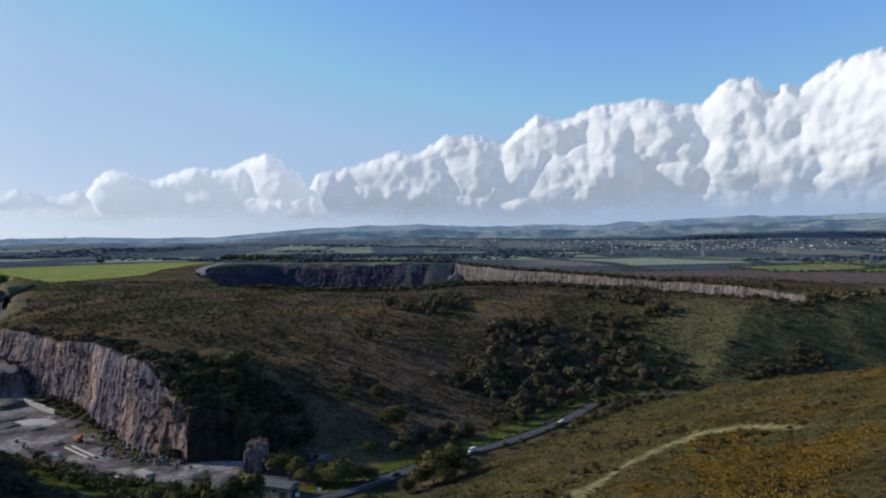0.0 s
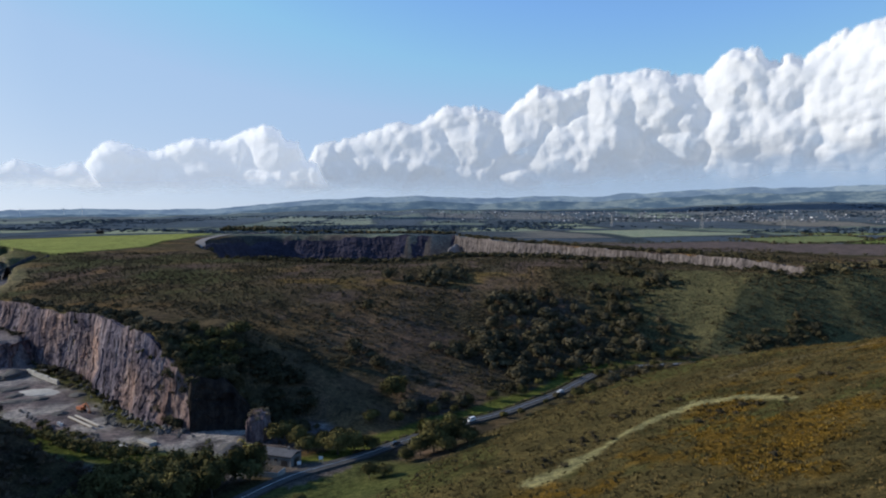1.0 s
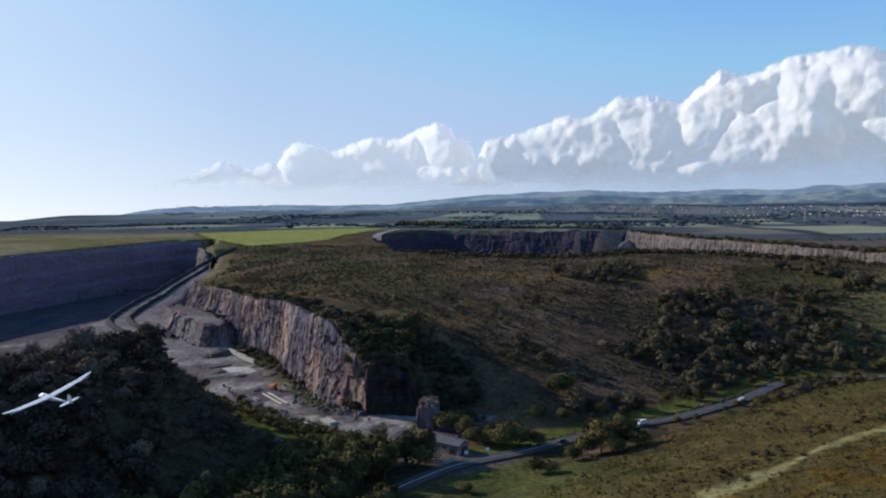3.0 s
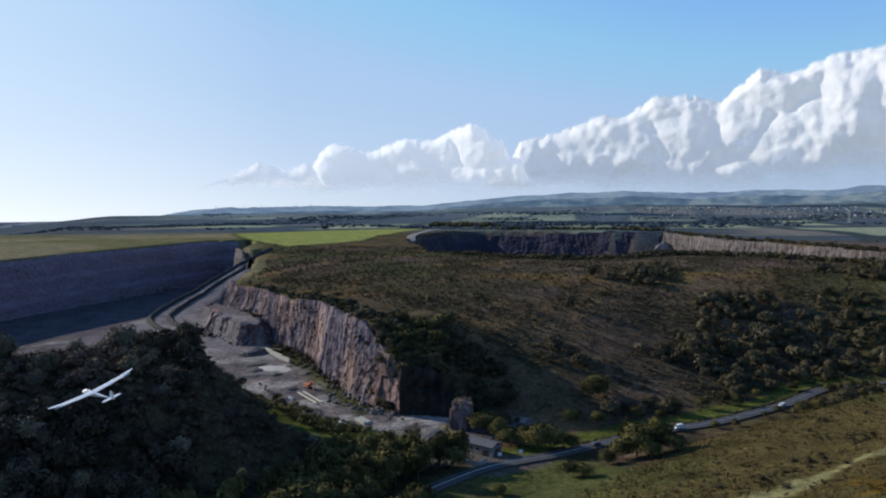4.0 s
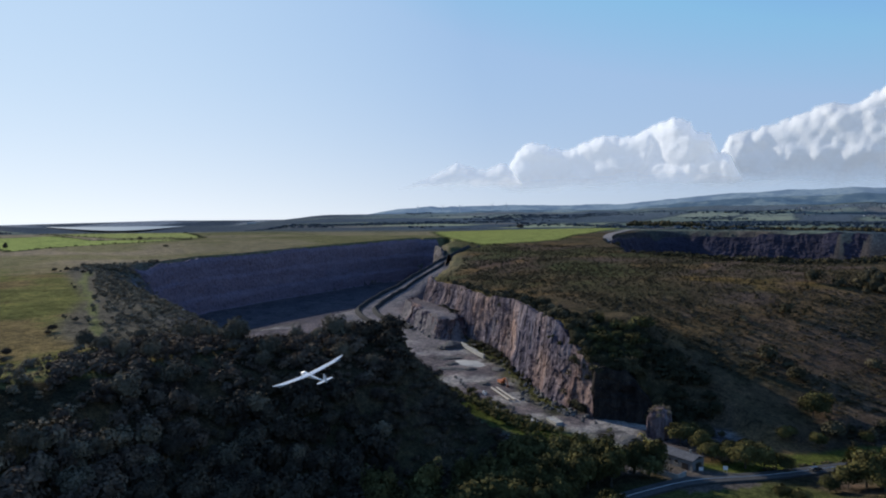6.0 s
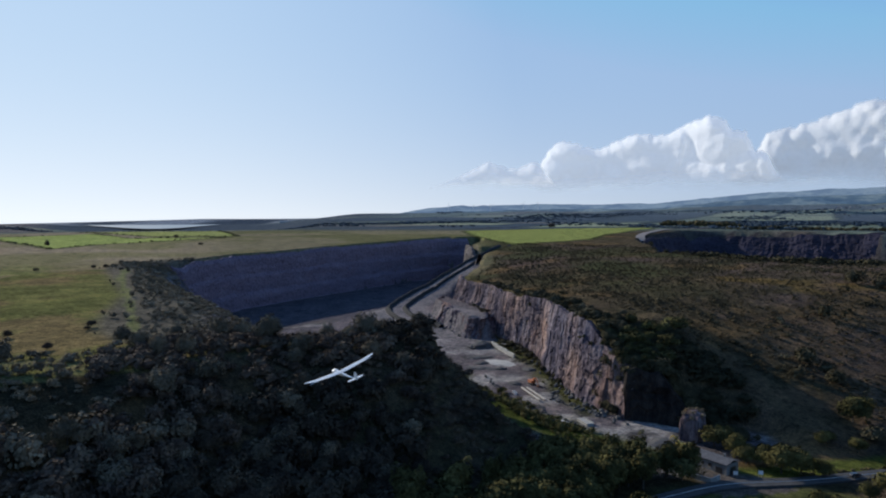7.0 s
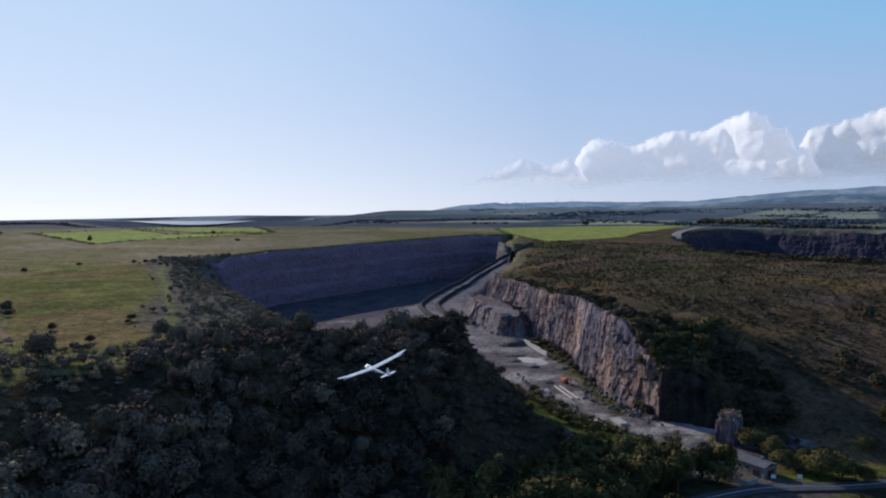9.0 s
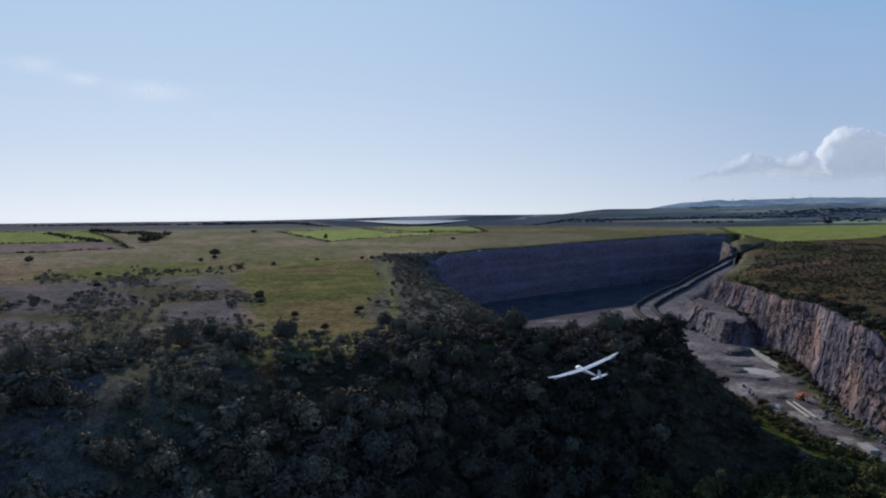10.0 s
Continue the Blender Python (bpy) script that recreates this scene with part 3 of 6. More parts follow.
    rd, rs = along(LOW_ROAD, x, y)
    c = tint(fl * smooth(12, 7, rd) * 0.6, (0.21, 0.20, 0.21), c)
    toe, _ = along(PIT[24:31], x, y)
    c = tint(fl * smooth(16, 5, toe + 5 * n3), (0.06, 0.075, 0.022), c)
    foot, _ = along(PIT[4:8], x, y)
    c = tint(fl * smooth(15, 4, foot + 5 * n3), (0.075, 0.078, 0.034), c)
    r = outside_ratio(FAR_PIT, FAR_PIT_W, x, y)
    # far pit floor painted as dark as the shaded wall behind it
    c = tint(smooth(1.1, 0.9, r), (0.060, 0.056, 0.062), c)
    pd, _ = along([(20, 1290), (60, 1130), (88, 1050)], x, y)
    c = tint(smooth(26, 14, pd), (0.24, 0.215, 0.20), c)
    fd, _ = along(NEAR_FIELD[:4], x, y)
    c = tint(smooth(2.2, 1.0, fd + 1.5 * n3) * 0.6, (0.19, 0.215, 0.080), c)
    return np.clip(c, 0.01, 0.9)


def build_ground():
    rows, cols = GX.shape
    v = np.stack([GX, GY, GZ], -1).reshape(-1, 3)
    i = np.arange((rows - 1) * cols).reshape(rows - 1, cols)
    j = np.roll(i, -1, axis=1)
    f = np.stack([i, i + cols, j + cols, j], -1).reshape(-1, 4)[:, ::-1]
    ob = mesh_object("ground", v, f, GROUND, True)
    me = ob.data
    centre = bmesh.new()
    centre.from_mesh(me)
    centre.verts.ensure_lookup_table()
    centre.faces.new([centre.verts[k] for k in range(cols)])
    centre.to_mesh(me)
    centre.free()
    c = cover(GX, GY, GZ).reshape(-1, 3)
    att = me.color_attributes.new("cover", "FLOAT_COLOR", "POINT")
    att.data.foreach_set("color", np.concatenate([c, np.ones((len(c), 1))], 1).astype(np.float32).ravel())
    return tagged(ob, "rolling moor, valley and farmland of heather, gorse and dry grass", "ground", kind="structure")


build_ground()


# ---- rock faces ----
def cliff(name, line, mat, label, lean=6.0, step=0.9, layers=34, rugged=1.0, benches=0, cap=999.0, lift=0.25):
    """A quarried face along a line whose open side is on its left."""
    pts = [Vector((*p, 0)) for p in line]
    out = []
    for a, b in zip(pts, pts[1:]):
        k = max(2, int((b - a).length / step))
        out += [a.lerp(b, i / k) for i in range(k)]
    out.append(pts[-1])
    p = np.array([q[:2] for q in out])
    for _ in range(8):
        p[1:-1] = (p[:-2] + 2 * p[1:-1] + p[2:]) / 4
    t = np.gradient(p, axis=0)
    t /= np.linalg.norm(t, axis=1)[:, None]
    nrm = np.stack([t[:, 1], -t[:, 0]], 1)          # away from the open side
    s = np.concatenate([[0], np.cumsum(np.linalg.norm(np.diff(p, axis=0), axis=1))])
    bottom = land(*(p - nrm * 2.5).T) - 1.2
    top = np.maximum(land(*(p + nrm * (lean + 9)).T) + lift, bottom + 2)
    top = np.minimum(top, cap) + fbm(s, s * 0, 7, 107, 3) * 0.8 + fbm(s, s * 0, 19, 119, 2) * 1.3 * rugged
    h = np.linspace(0, 1, layers)
    S, Hh = np.meshgrid(s, h)
    Z = bottom[None] + (top - bottom)[None] * Hh
    wob = S + 5.5 * fbm(S, Z * 0.5, 30, 110, 4) + 0.16 * Z
    big = fbm(S, Z * 0.25, 34, 101, 3) * 2.4 + fbm(S, Z * 0.5, 17, 109, 4) * 1.2 + fbm(S, Z * 0.35, 6, 102, 4) * 0.6
    cell = np.floor(wob / 6.1 + 0.9 * fbm(wob, wob * 0, 13, 121, 2))
    col = lattice(cell, np.floor(Z / 15 + 3 * lattice(cell, np.zeros_like(wob), 111)), 112) - 0.5
    block = lattice(np.floor((S * 0.85 + Z * 0.75 + 2.5 * fbm(S, Z, 12, 122, 3)) / 5.2), np.floor((Z - 0.30 * S + 2.5 * fbm(S, Z, 12, 123, 3)) / 6.5), 124) - 0.5
    cell = np.floor(wob / 1.4 + 0.8 * fbm(wob, Z * 0.3, 5, 125, 2))
    sub_col = lattice(cell, np.floor(Z / 4.2 + 3 * lattice(cell, np.zeros_like(wob), 113)), 114) - 0.5
    chunk = lattice(np.floor(wob / 0.9 + 7), np.floor(Z / 1.3 + lattice(np.floor(wob / 0.9 + 7), np.zeros_like(wob), 115)), 116) - 0.5
    ledges = fbm(S * 0.2, Z, 6, 105, 3) * 0.7
    plates = fbm(S, Z * 0.5, 15, 118, 3)
    off = (big + 0.9 * col + 0.8 * block * smooth(0.5, -0.3, plates) + smooth(-0.3, 0.5, plates) * (1.0 * sub_col + 0.4 * chunk) + 0.2 * chunk + ledges) * rugged
    lean_at = lean * Hh
    if benches:
        lean_at = lean * (np.floor(Hh * benches) + smooth(0.75, 1.0, Hh * benches % 1.0)) / benches
    off = (off * np.minimum(1, 4 * (1 - Hh) + 0.35)) + lean_at - 1.0
    off[0] -= 1.5
    X, Y = p[:, 0][None] + nrm[:, 0][None] * off, p[:, 1][None] + nrm[:, 1][None] * off
    # a lip that runs back over the brow
    for back, drop in ((lean + 1.5, -0.3), (lean + 3.5, -3.0)):
        X, Y = np.vstack([X, p[:, 0] + nrm[:, 0] * back]), np.vstack([Y, p[:, 1] + nrm[:, 1] * back])
        Z = np.vstack([Z, np.maximum(top + drop, bottom)])
    rows, cols = X.shape
    i = (np.arange(rows - 1)[:, None] * cols + np.arange(cols - 1)[None]).ravel()
    f = np.stack([i, i + cols, i + cols + 1, i + 1], -1)
    ob = mesh_object(name, np.stack([X, Y, Z], -1).reshape(-1, 3), f, mat)
    return tagged(ob, label, "rock face", kind="structure")


cliff("quarry_face", PIT[3:11], ROCK, "sunlit brown and grey quarried limestone face, cracked upright", step=0.45, layers=64)
def berm(line, offset, label):
    """A bank of spoil along one side of a haul road."""
    pts = []
    for p, q in zip(line, line[1:]):
        k = max(2, int(math.dist(p, q) / 3))
        pts += [(p[0] + (q[0] - p[0]) * i / k, p[1] + (q[1] - p[1]) * i / k) for i in range(k)]
    p = np.array(pts + [line[-1]])
    for _ in range(40):
        p[1:-1] = (p[:-2] + 2 * p[1:-1] + p[2:]) / 4
    t = np.gradient(p, axis=0)
    t /= np.linalg.norm(t, axis=1)[:, None]
    n = np.stack([-t[:, 1], t[:, 0]], 1)
    rows = []
    for o, dz in ((-4.2, -1.2), (-1.8, 1.7), (-0.4, 2.7), (0.9, 2.5), (4.0, -1.2)):
        q = p + n * (offset + o) + fbm(p[:, 0], p[:, 1], 9, 131)[:, None] * 0.6
        base_z = land(*(p + n * offset).T)
        rows.append(np.column_stack([q, base_z + dz + fbm(q[:, 0], q[:, 1], 5, 130) * 0.5]))
    m = len(p)
    f = [(r * m + i, r * m + i + 1, (r + 1) * m + i + 1, (r + 1) * m + i) for r in range(4) for i in range(m - 1)]
    return tagged(mesh_object("haul_road_berm", np.concatenate(rows), np.array(f), BERM), label, "berm", kind="structure")


BERM = speckled("dark_berm_spoil", [(0.3, (0.03, 0.03, 0.031)), (0.7, (0.06, 0.058, 0.058))], 0.4, 0.95, 0.6, 1.0, spec=0.05)
for side in (-12, 12):
    berm(RAMP[1:], side * 0.66, "dark spoil bank along the haul road ramp")
cliff("recess_face", PIT[0:4], ROCK_RECESS_SHADE, "shaded bare rock wall of the recess beside the quarry face", lean=3, step=0.6, layers=40, rugged=1.5)
cliff("quarry_bench_face", [(-252, 430), (-264, 412), (-278, 415), (-315, 445), (-363, 491), (-368, 514), (-358, 524)], ROCK, "lower rock bench at the foot of the quarry face", lean=5, step=0.5, layers=32, rugged=1.9, cap=17.0)
cliff("pit_wall", PIT[14:20] + [(-578, 362), (-590, 338)], ROCK_PIT_SHADE, "tall shaded grey wall of the quarry pit with benches", lean=6, step=2.0, layers=30, rugged=0.75, benches=3, lift=-1.6)
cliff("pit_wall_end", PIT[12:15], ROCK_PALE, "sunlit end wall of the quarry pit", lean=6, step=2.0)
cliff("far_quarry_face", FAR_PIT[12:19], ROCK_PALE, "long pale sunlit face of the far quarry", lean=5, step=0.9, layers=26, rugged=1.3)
cliff("far_quarry_wall", FAR_PIT[18:] + FAR_PIT[:1], ROCK_FAR_SHADE, "dark shaded back wall of the far quarry", lean=20, step=3.0, layers=30, rugged=1.4, lift=0.6)

# ---- trees and scrub ----
rng = np.random.default_rng(11)
NEAR_TREES = [crown_mesh(k, 2, 1150, 1.0, 0.068, 14) for k in (1, 2, 3, 4)] + [crown_mesh(k, 2, 1000, 1.7, 0.060, 14) for k in (5, 6)]
TREES = [crown_mesh(k, 1, 330, 1.0, 0.105) for k in (31, 32, 33, 34, 35)]
MID_TREES = [crown_mesh(k, 1, 200, 1.0, 0.13, 9) for k in (51, 52, 53, 54)] + [crown_mesh(k, 1, 200, 1.5, 0.11, 9) for k in (55, 56)]
SHRUBS = [crown_mesh(k, 1, 64, 0.95, 0.18, 6) for k in (11, 12, 13, 14)]
FAR_SHRUBS = [crown_mesh(k, 1, 6, 0.8, 0.26, 4, 0.86) for k in (41, 42, 43)]
SMALL = [crown_mesh(k, 1, 8, 0.85, 0.26, 4, 0.86) for k in (61, 62, 63)]
TUFTS = [crown_mesh(k, 1, 6, 0.7, 0.36, 4, 0.86) for k in (21, 22, 23)]


def grass_tuft(seed, blades_in):
    """A tussock of unit height: narrow blades fanning out from one root."""
    r = np.random.default_rng(seed)
    a, out = r.uniform(0, 6.28, blades_in), r.uniform(0.15, 0.9, blades_in)
    root = np.stack([np.cos(a), np.sin(a), np.zeros(blades_in)], 1) * r.uniform(0, 0.5, blades_in)[:, None]
    side = np.stack([-np.sin(a), np.cos(a), np.zeros(blades_in)], 1) * 0.17
    tip = np.stack([np.cos(a) * out, np.sin(a) * out, r.uniform(0.5, 1.0, blades_in)], 1)
    return np.stack([root - side, root + side, tip], 1).reshape(-1, 3), np.arange(blades_in * 3).reshape(-1, 3)


GRASS = [grass_tuft(k, 11) for k in range(5)]


def scatter(n, x0, x1, y0, y1, keep, gap=0.0):
    x, y = rng.uniform(x0, x1, n), rng.uniform(y0, y1, n)
    k = keep(x, y) > rng.uniform(0, 1, n)
    return np.stack([x[k], y[k]], 1)


def plant(name, templates, xy, low, high, mat, label, category, wide=1.0, first=0):
    n = len(xy)
    z = land(xy[:, 0], xy[:, 1])
    h = (low + (high - low) * rng.uniform(0, 1, n) ** 1.6) * (0.8 + 0.4 * value_noise(xy[:, 0] / 25, xy[:, 1] / 25, 6))
    w = h * rng.uniform(0.85, 1.25, n) * wide
    v, f = strew(templates, np.stack([xy[:, 0], xy[:, 1], z - 0.18 * h], 1), np.stack([w, w, h], 1), rng.uniform(0, 6.28, n), rng.integers(0, len(templates), n))
    return tagged(mesh_object(name, v, f, mat, True), label, category, kind="stuff")


def valley_r(x, y):
    return outside_ratio(VALLEY, VALLEY_W, x, y)


def pit_r(x, y):
    return outside_ratio(PIT, PIT_W, x, y)


CLEARING = [(-222, 32), (-205, 22), (-195, 15), (-184, 19)]


def slope_woods(x, y):
    a = np.degrees(np.arctan2(-x, y))
    r = valley_r(x, y)
    return (r > 0.02) * (r < 1.35) * (pit_r(x, y) > 0.45) * (a > 36.8) * smooth(100, 88, a + 6 * fbm(x, y, 40, 71)) * (along(CLEARING, x, y)[0] > 4 + 2 * fbm(x, y, 9, 73)) * (x < -84) * (y < 310) * (1 - 0.9 * inside(NEAR_FIELD, x, y))


xy = scatter(9500, -330, -84, -90, 310, slope_woods)
wood_xy = xy[: 2000]
d_wood = np.hypot(wood_xy[:, 0], wood_xy[:, 1])
order = np.argsort(d_wood)
wood_xy = wood_xy[order]
brow = valley_r(wood_xy[:, 0], wood_xy[:, 1]) > 0.58 + 0.12 * fbm(wood_xy[:, 0], wood_xy[:, 1], 30, 72)
brow &= wood_xy[:, 1] < 215
brow_xy, deep = wood_xy[brow], wood_xy[~brow]
open_side = np.degrees(np.arctan2(-deep[:, 0], deep[:, 1])) + 7 * fbm(deep[:, 0], deep[:, 1], 45, 74) > 58
near_wood = deep[~open_side][:110]
rest_wood, open_wood = deep[~open_side][110:], deep[open_side]
open_wood = open_wood[(rng.uniform(size=len(open_wood)) < 0.5) | (np.degrees(np.arctan2(-open_wood[:, 0], open_wood[:, 1])) < 72)]


def tree(kind, mat, label):
    """A tree of unit height: tapered trunk with limbs, and a crown."""
    root = tagged(new("tree"), label, "tree")
    bm = bmesh.new()
    def limb(a, b, r0, r1):
        a, b = Vector(a), Vector(b)
        m = Matrix.Translation((a + b) / 2) @ (b - a).to_track_quat("Z", "Y").to_matrix().to_4x4()
        bmesh.ops.create_cone(bm, segments=6, radius1=r0, radius2=r1, depth=(b - a).length, matrix=m)
    limb((0, 0, -0.06), (0.01, 0.01, 0.5), 0.028, 0.014)
    for k in range(5):
        a = 1.25 * k + kind
        limb((0.005, 0.005, 0.2 + 0.05 * k), (0.2 * math.cos(a), 0.2 * math.sin(a), 0.48 + 0.06 * k), 0.011, 0.004)
    part("trunk", bm, BARK, root)
    v, f = NEAR_TREES[kind]
    mesh_object("crown", v - np.array([0, 0, 0.02]), f, mat, True, root)
    return root


def tree_copies(xy, protos, low, high, group):
    for k, (x, y) in enumerate(xy):
        src = protos[int(rng.integers(0, len(protos)))]
        h = float(rng.uniform(low, high))
        w = h * float(rng.uniform(0.85, 1.2))
        c = copy_thing(src, pose(float(x), float(y), ground_z(x, y) - 0.1, 0, 0, float(rng.uniform(0, 360))))
        c.scale = (w, w, h)
        c["group"] = group


wood_protos = [tree(k, LEAF_WOOD_SHADE, "dark green broadleaf tree in the wood on the slope") for k in (0, 1, 2, 3)]
green_protos = [tree(k, LEAF_GREEN, "lighter green broadleaf tree by the quarry road") for k in (0, 2, 4, 5)]
tree_copies(near_wood, wood_protos, 4.0, 11.0, "trees of the wooded slope")
bright = np.degrees(np.arctan2(-brow_xy[:, 0], brow_xy[:, 1])) + 8 * fbm(brow_xy[:, 0], brow_xy[:, 1], 30, 75) > 60
plant("brow_thicket", SHRUBS + TREES[:3], brow_xy[~bright], 2.4, 7.0, LEAF_WOOD, "dark thorn scrub and small trees along the brow of the wood", "scrub", 1.2)
plant("brow_thicket", SHRUBS + SHRUBS + MID_TREES[:2], brow_xy[bright][::2], 1.6, 5.2, LEAF_GREY, "grey-green thorn scrub and small trees along the brow of the wood", "scrub", 1.25)
pick = rng.uniform(size=len(open_wood)) < 0.2 + 0.5 * smooth(62, 76, np.degrees(np.arctan2(-open_wood[:, 0], open_wood[:, 1])))
plant("woodland", TREES, open_wood[~pick], 4.5, 12.0, LEAF_WOOD, "dense dark broadleaf wood on the open slope", "woodland", 0.9)
plant("woodland", TREES, open_wood[pick], 5.0, 12.0, LEAF_GREY, "grey-green broadleaf trees on the sunny side of the wood", "woodland", 0.9)
edge_xy = scatter(2600, -215, -95, 140, 305, lambda x, y: (valley_r(x, y) > 0.05) * (pit_r(x, y) > 0.3) * (x < -92) * (np.degrees(np.arctan2(-x, y)) > 27) * (np.degrees(np.arctan2(-x, y)) < 37.4))[:420]
plant("ridge_scrub", SHRUBS + MID_TREES[:2], edge_xy, 1.8, 4.5, LEAF_WOOD_SHADE, "dark thorn scrub on the steep end of the ridge", "scrub", 1.2)
plant("woodland", TREES, rest_wood, 4.5, 13.0, LEAF_WOOD_SHADE, "dense dark broadleaf wood on the slope above the quarry", "woodland", 0.85)

pale = scatter(700, -320, -110, 20, 280, slope_woods)[:24]
pale_protos = [tree(k, LEAF_PALE, "pale grey-green willow standing out in the dark wood") for k in (1, 3)]
tree_copies(pale, pale_protos, 6.5, 11, "pale willows in the wood")
for k, proto in enumerate(pale_protos):
    proto.matrix_basis = pose(-190 - 20 * k, 90 + 50 * k, ground_z(-190 - 20 * k, 90 + 50 * k) - 0.1)
    proto.scale = (8, 8, 9)

xy = scatter(1600, -320, -110, -20, 280, slope_woods)[:18]
tree_copies(xy, pale_protos, 7, 12.5, "pale willows in the wood")
# trees at the foot of the wood, beside the quarry entrance
toe = scatter(700, -150, -58, 150, 262, lambda x, y: (valley_r(x, y) < 0.12) * (x > -128) * (np.hypot(x, y) < 252) * (along(ROAD, x, y)[0] > 9) * smooth(-58, -75, x + 0.3 * (230 - y)) * 0.95)[:130]
tree_copies(toe, green_protos[2:] + green_protos[2:] + green_protos[:1], 8.5, 16, "trees at the quarry entrance")
# roadside
SIDE = [(-66, 195, 11), (-69, 184, 10), (-84, 204, 12), (-92, 216, 12), (-4, 257, 13), (4, 263, 14), (-9, 254, 10), (9, 259, 9), (1, 252, 8), (-26, 234, 7), (-21, 233, 6), (-14, 249, 6), (-46, 213, 5), (-41, 261, 11), (-35, 263, 10), (-47, 264, 10), (-53, 263, 10), (-58, 268, 11), (-64, 279, 10), (-67, 275, 12), (-29, 266, 7), (-24, 333, 11), (-21, 298, 8), (-33, 296, 6), (-25, 326, 12),
        (27, 309, 4), (36, 314, 4), (50, 333, 3), (68, 344, 7), (76, 350, 8), (88, 388, 6), (94, 392, 5), (100, 398, 7), (106, 402, 6), (112, 405, 5), (128, 412, 6), (146, 436, 9), (152, 440, 8), (122, 432, 5), (136, 436, 6), (160, 446, 5), (-31, 300, 6), (-5, 313, 6), (12, 326, 7), (24, 338, 7), (40, 348, 6), (52, 368, 6), (5, 315, 5), (70, 385, 6)]
for x, y, h in SIDE:
    tree_copies(np.array([(x, y)]), green_protos[:2], h * 0.92, h * 1.08, "trees beside the road")
k = 0
for proto in wood_protos + green_protos:
    x, y = [(-150, 150), (-160, 180), (-170, 120), (-165, 90), (-100, 240), (-110, 235), (-95, 228), (-120, 250)][k]
    proto.matrix_basis = pose(x, y, ground_z(x, y) - 0.1)
    proto.scale = (8, 8, 8)
    k += 1


LEAF_SLOPE = foliage("slope_tree_leaves", (0.047, 0.041, 0.024), (0.102, 0.087, 0.056), (0.203, 0.167, 0.111))


def moor_trees(x, y):
    r = valley_r(x, y)
    dense = smooth(0.0, 0.4, fbm(x, y, 45, 81) + 1.1 * np.exp(-((x - 78) / 42) ** 2 - ((y - 440) / 75) ** 2) * 1.5 - 0.12)
    return (r > 0.03) * (r < 1.05) * (pit_r(x, y) > 1.4) * dense * smooth(-90, 20, x) * smooth(200, 110, x) * 0.9


xy = scatter(6500, -90, 300, 270, 640, moor_trees)[:360]
plant("slope_trees", TREES + MID_TREES[4:], xy, 4.5, 12.5, LEAF_SLOPE, "scattered dark trees down the moor slope", "trees")


# thicket over and beside the recess at the end of the face
xy = scatter(1500, -118, -30, 282, 370, lambda x, y: (pit_r(x, y) > 0.12) * (valley_r(x, y) > 0.02) * smooth(395, 350, y) * smooth(0, 10, x + 118 - 0.3 * (y - 290)) * smooth(36, 24, np.hypot(x + 91, y - 306)) * (land(x, y) > 0.8))[:110]
plant("recess_thicket", TREES + SHRUBS, xy, 3.5, 8.5, LEAF_DARK, "dense dark thicket over the end of the quarry face", "thicket", 1.15)
xy = np.array([(-112, 306), (-114, 312), (-108, 318), (-117, 318), (-104, 326), (-110, 326), (-120, 326), (-100, 336), (-106, 308), (-102, 313), (-98, 318), (-113, 300), (-104, 303), (-96, 309), (-108, 314)], float)
plant("recess_thicket", TREES, xy, 6.5, 10, LEAF_GREEN, "lighter green trees on the brow of the quarry face", "thicket", 1.3)


def scrub(x, y):
    r = valley_r(x, y)
    p = pit_r(x, y)
    edge = smooth(9, 2, p) * 0.9
    return (r > 0.04) * (p > 1.9) * (outside_ratio(FAR_PIT, FAR_PIT_W, x, y) > 1.05) * np.clip(smooth(-0.2, 0.6, fbm(x, y, 70, 82)) * 0.7 + smooth(1.1, 0.4, r) * 0.6 + edge, 0, 1) * (1 - 0.93 * smooth(95, 130, x) * smooth(660, 560, y))


xy = np.concatenate([scatter(6000, -430, 420, 270, 900, scrub)[:1900], scatter(6000, -200, 110, 285, 520, scrub)[:1900]])
plant("moor_scrub", SMALL, xy, 0.6, 2.1, LEAF_MOOR, "low gorse and heather scrub across the moor", "scrub", 1.5)
xy = scatter(14000, -320, 300, 280, 640, lambda x, y: (valley_r(x, y) > 0.03) * (pit_r(x, y) > 1.9) * 0.9)[:5000]
plant("heather_tufts", GRASS, xy, 0.5, 1.2, LEAF_MOOR, "heather and bracken tufts", "heather", 1.6)
xy = scatter(52000, -470, 400, 280, 860, lambda x, y: (valley_r(x, y) > 0.03) * (pit_r(x, y) > 1.9) * (outside_ratio(FAR_PIT, FAR_PIT_W, x, y) > 1.02) * (0.3 + 0.7 * smooth(-0.35, 0.45, fbm(x, y, 26, 24) + 0.3 * fbm(x, y, 90, 25))) * (1 - 0.8 * smooth(120, 150, x) * smooth(660, 560, y)))[:13500]
plant("moor_scrub", SMALL, xy, 0.7, 2.6, LEAF_MOOR, "dark low scrub in drifts across the moor", "scrub", 1.6)
xy = scatter(4000, -300, 200, 290, 620, lambda x, y: (valley_r(x, y) > 0.03) * (pit_r(x, y) > 2) * smooth(0.1, 0.6, fbm(x, y, 38, 89)))[:230]
plant("moor_bushes", SHRUBS, xy, 1.4, 4.2, LEAF_SLOPE, "dark thorn bushes scattered over the moor", "scrub", 1.3)
hill_in = lambda x, y: (10 + 0.25 * x - 0.15 * (y - 200) > 3) * (valley_r(x, y) == 0)
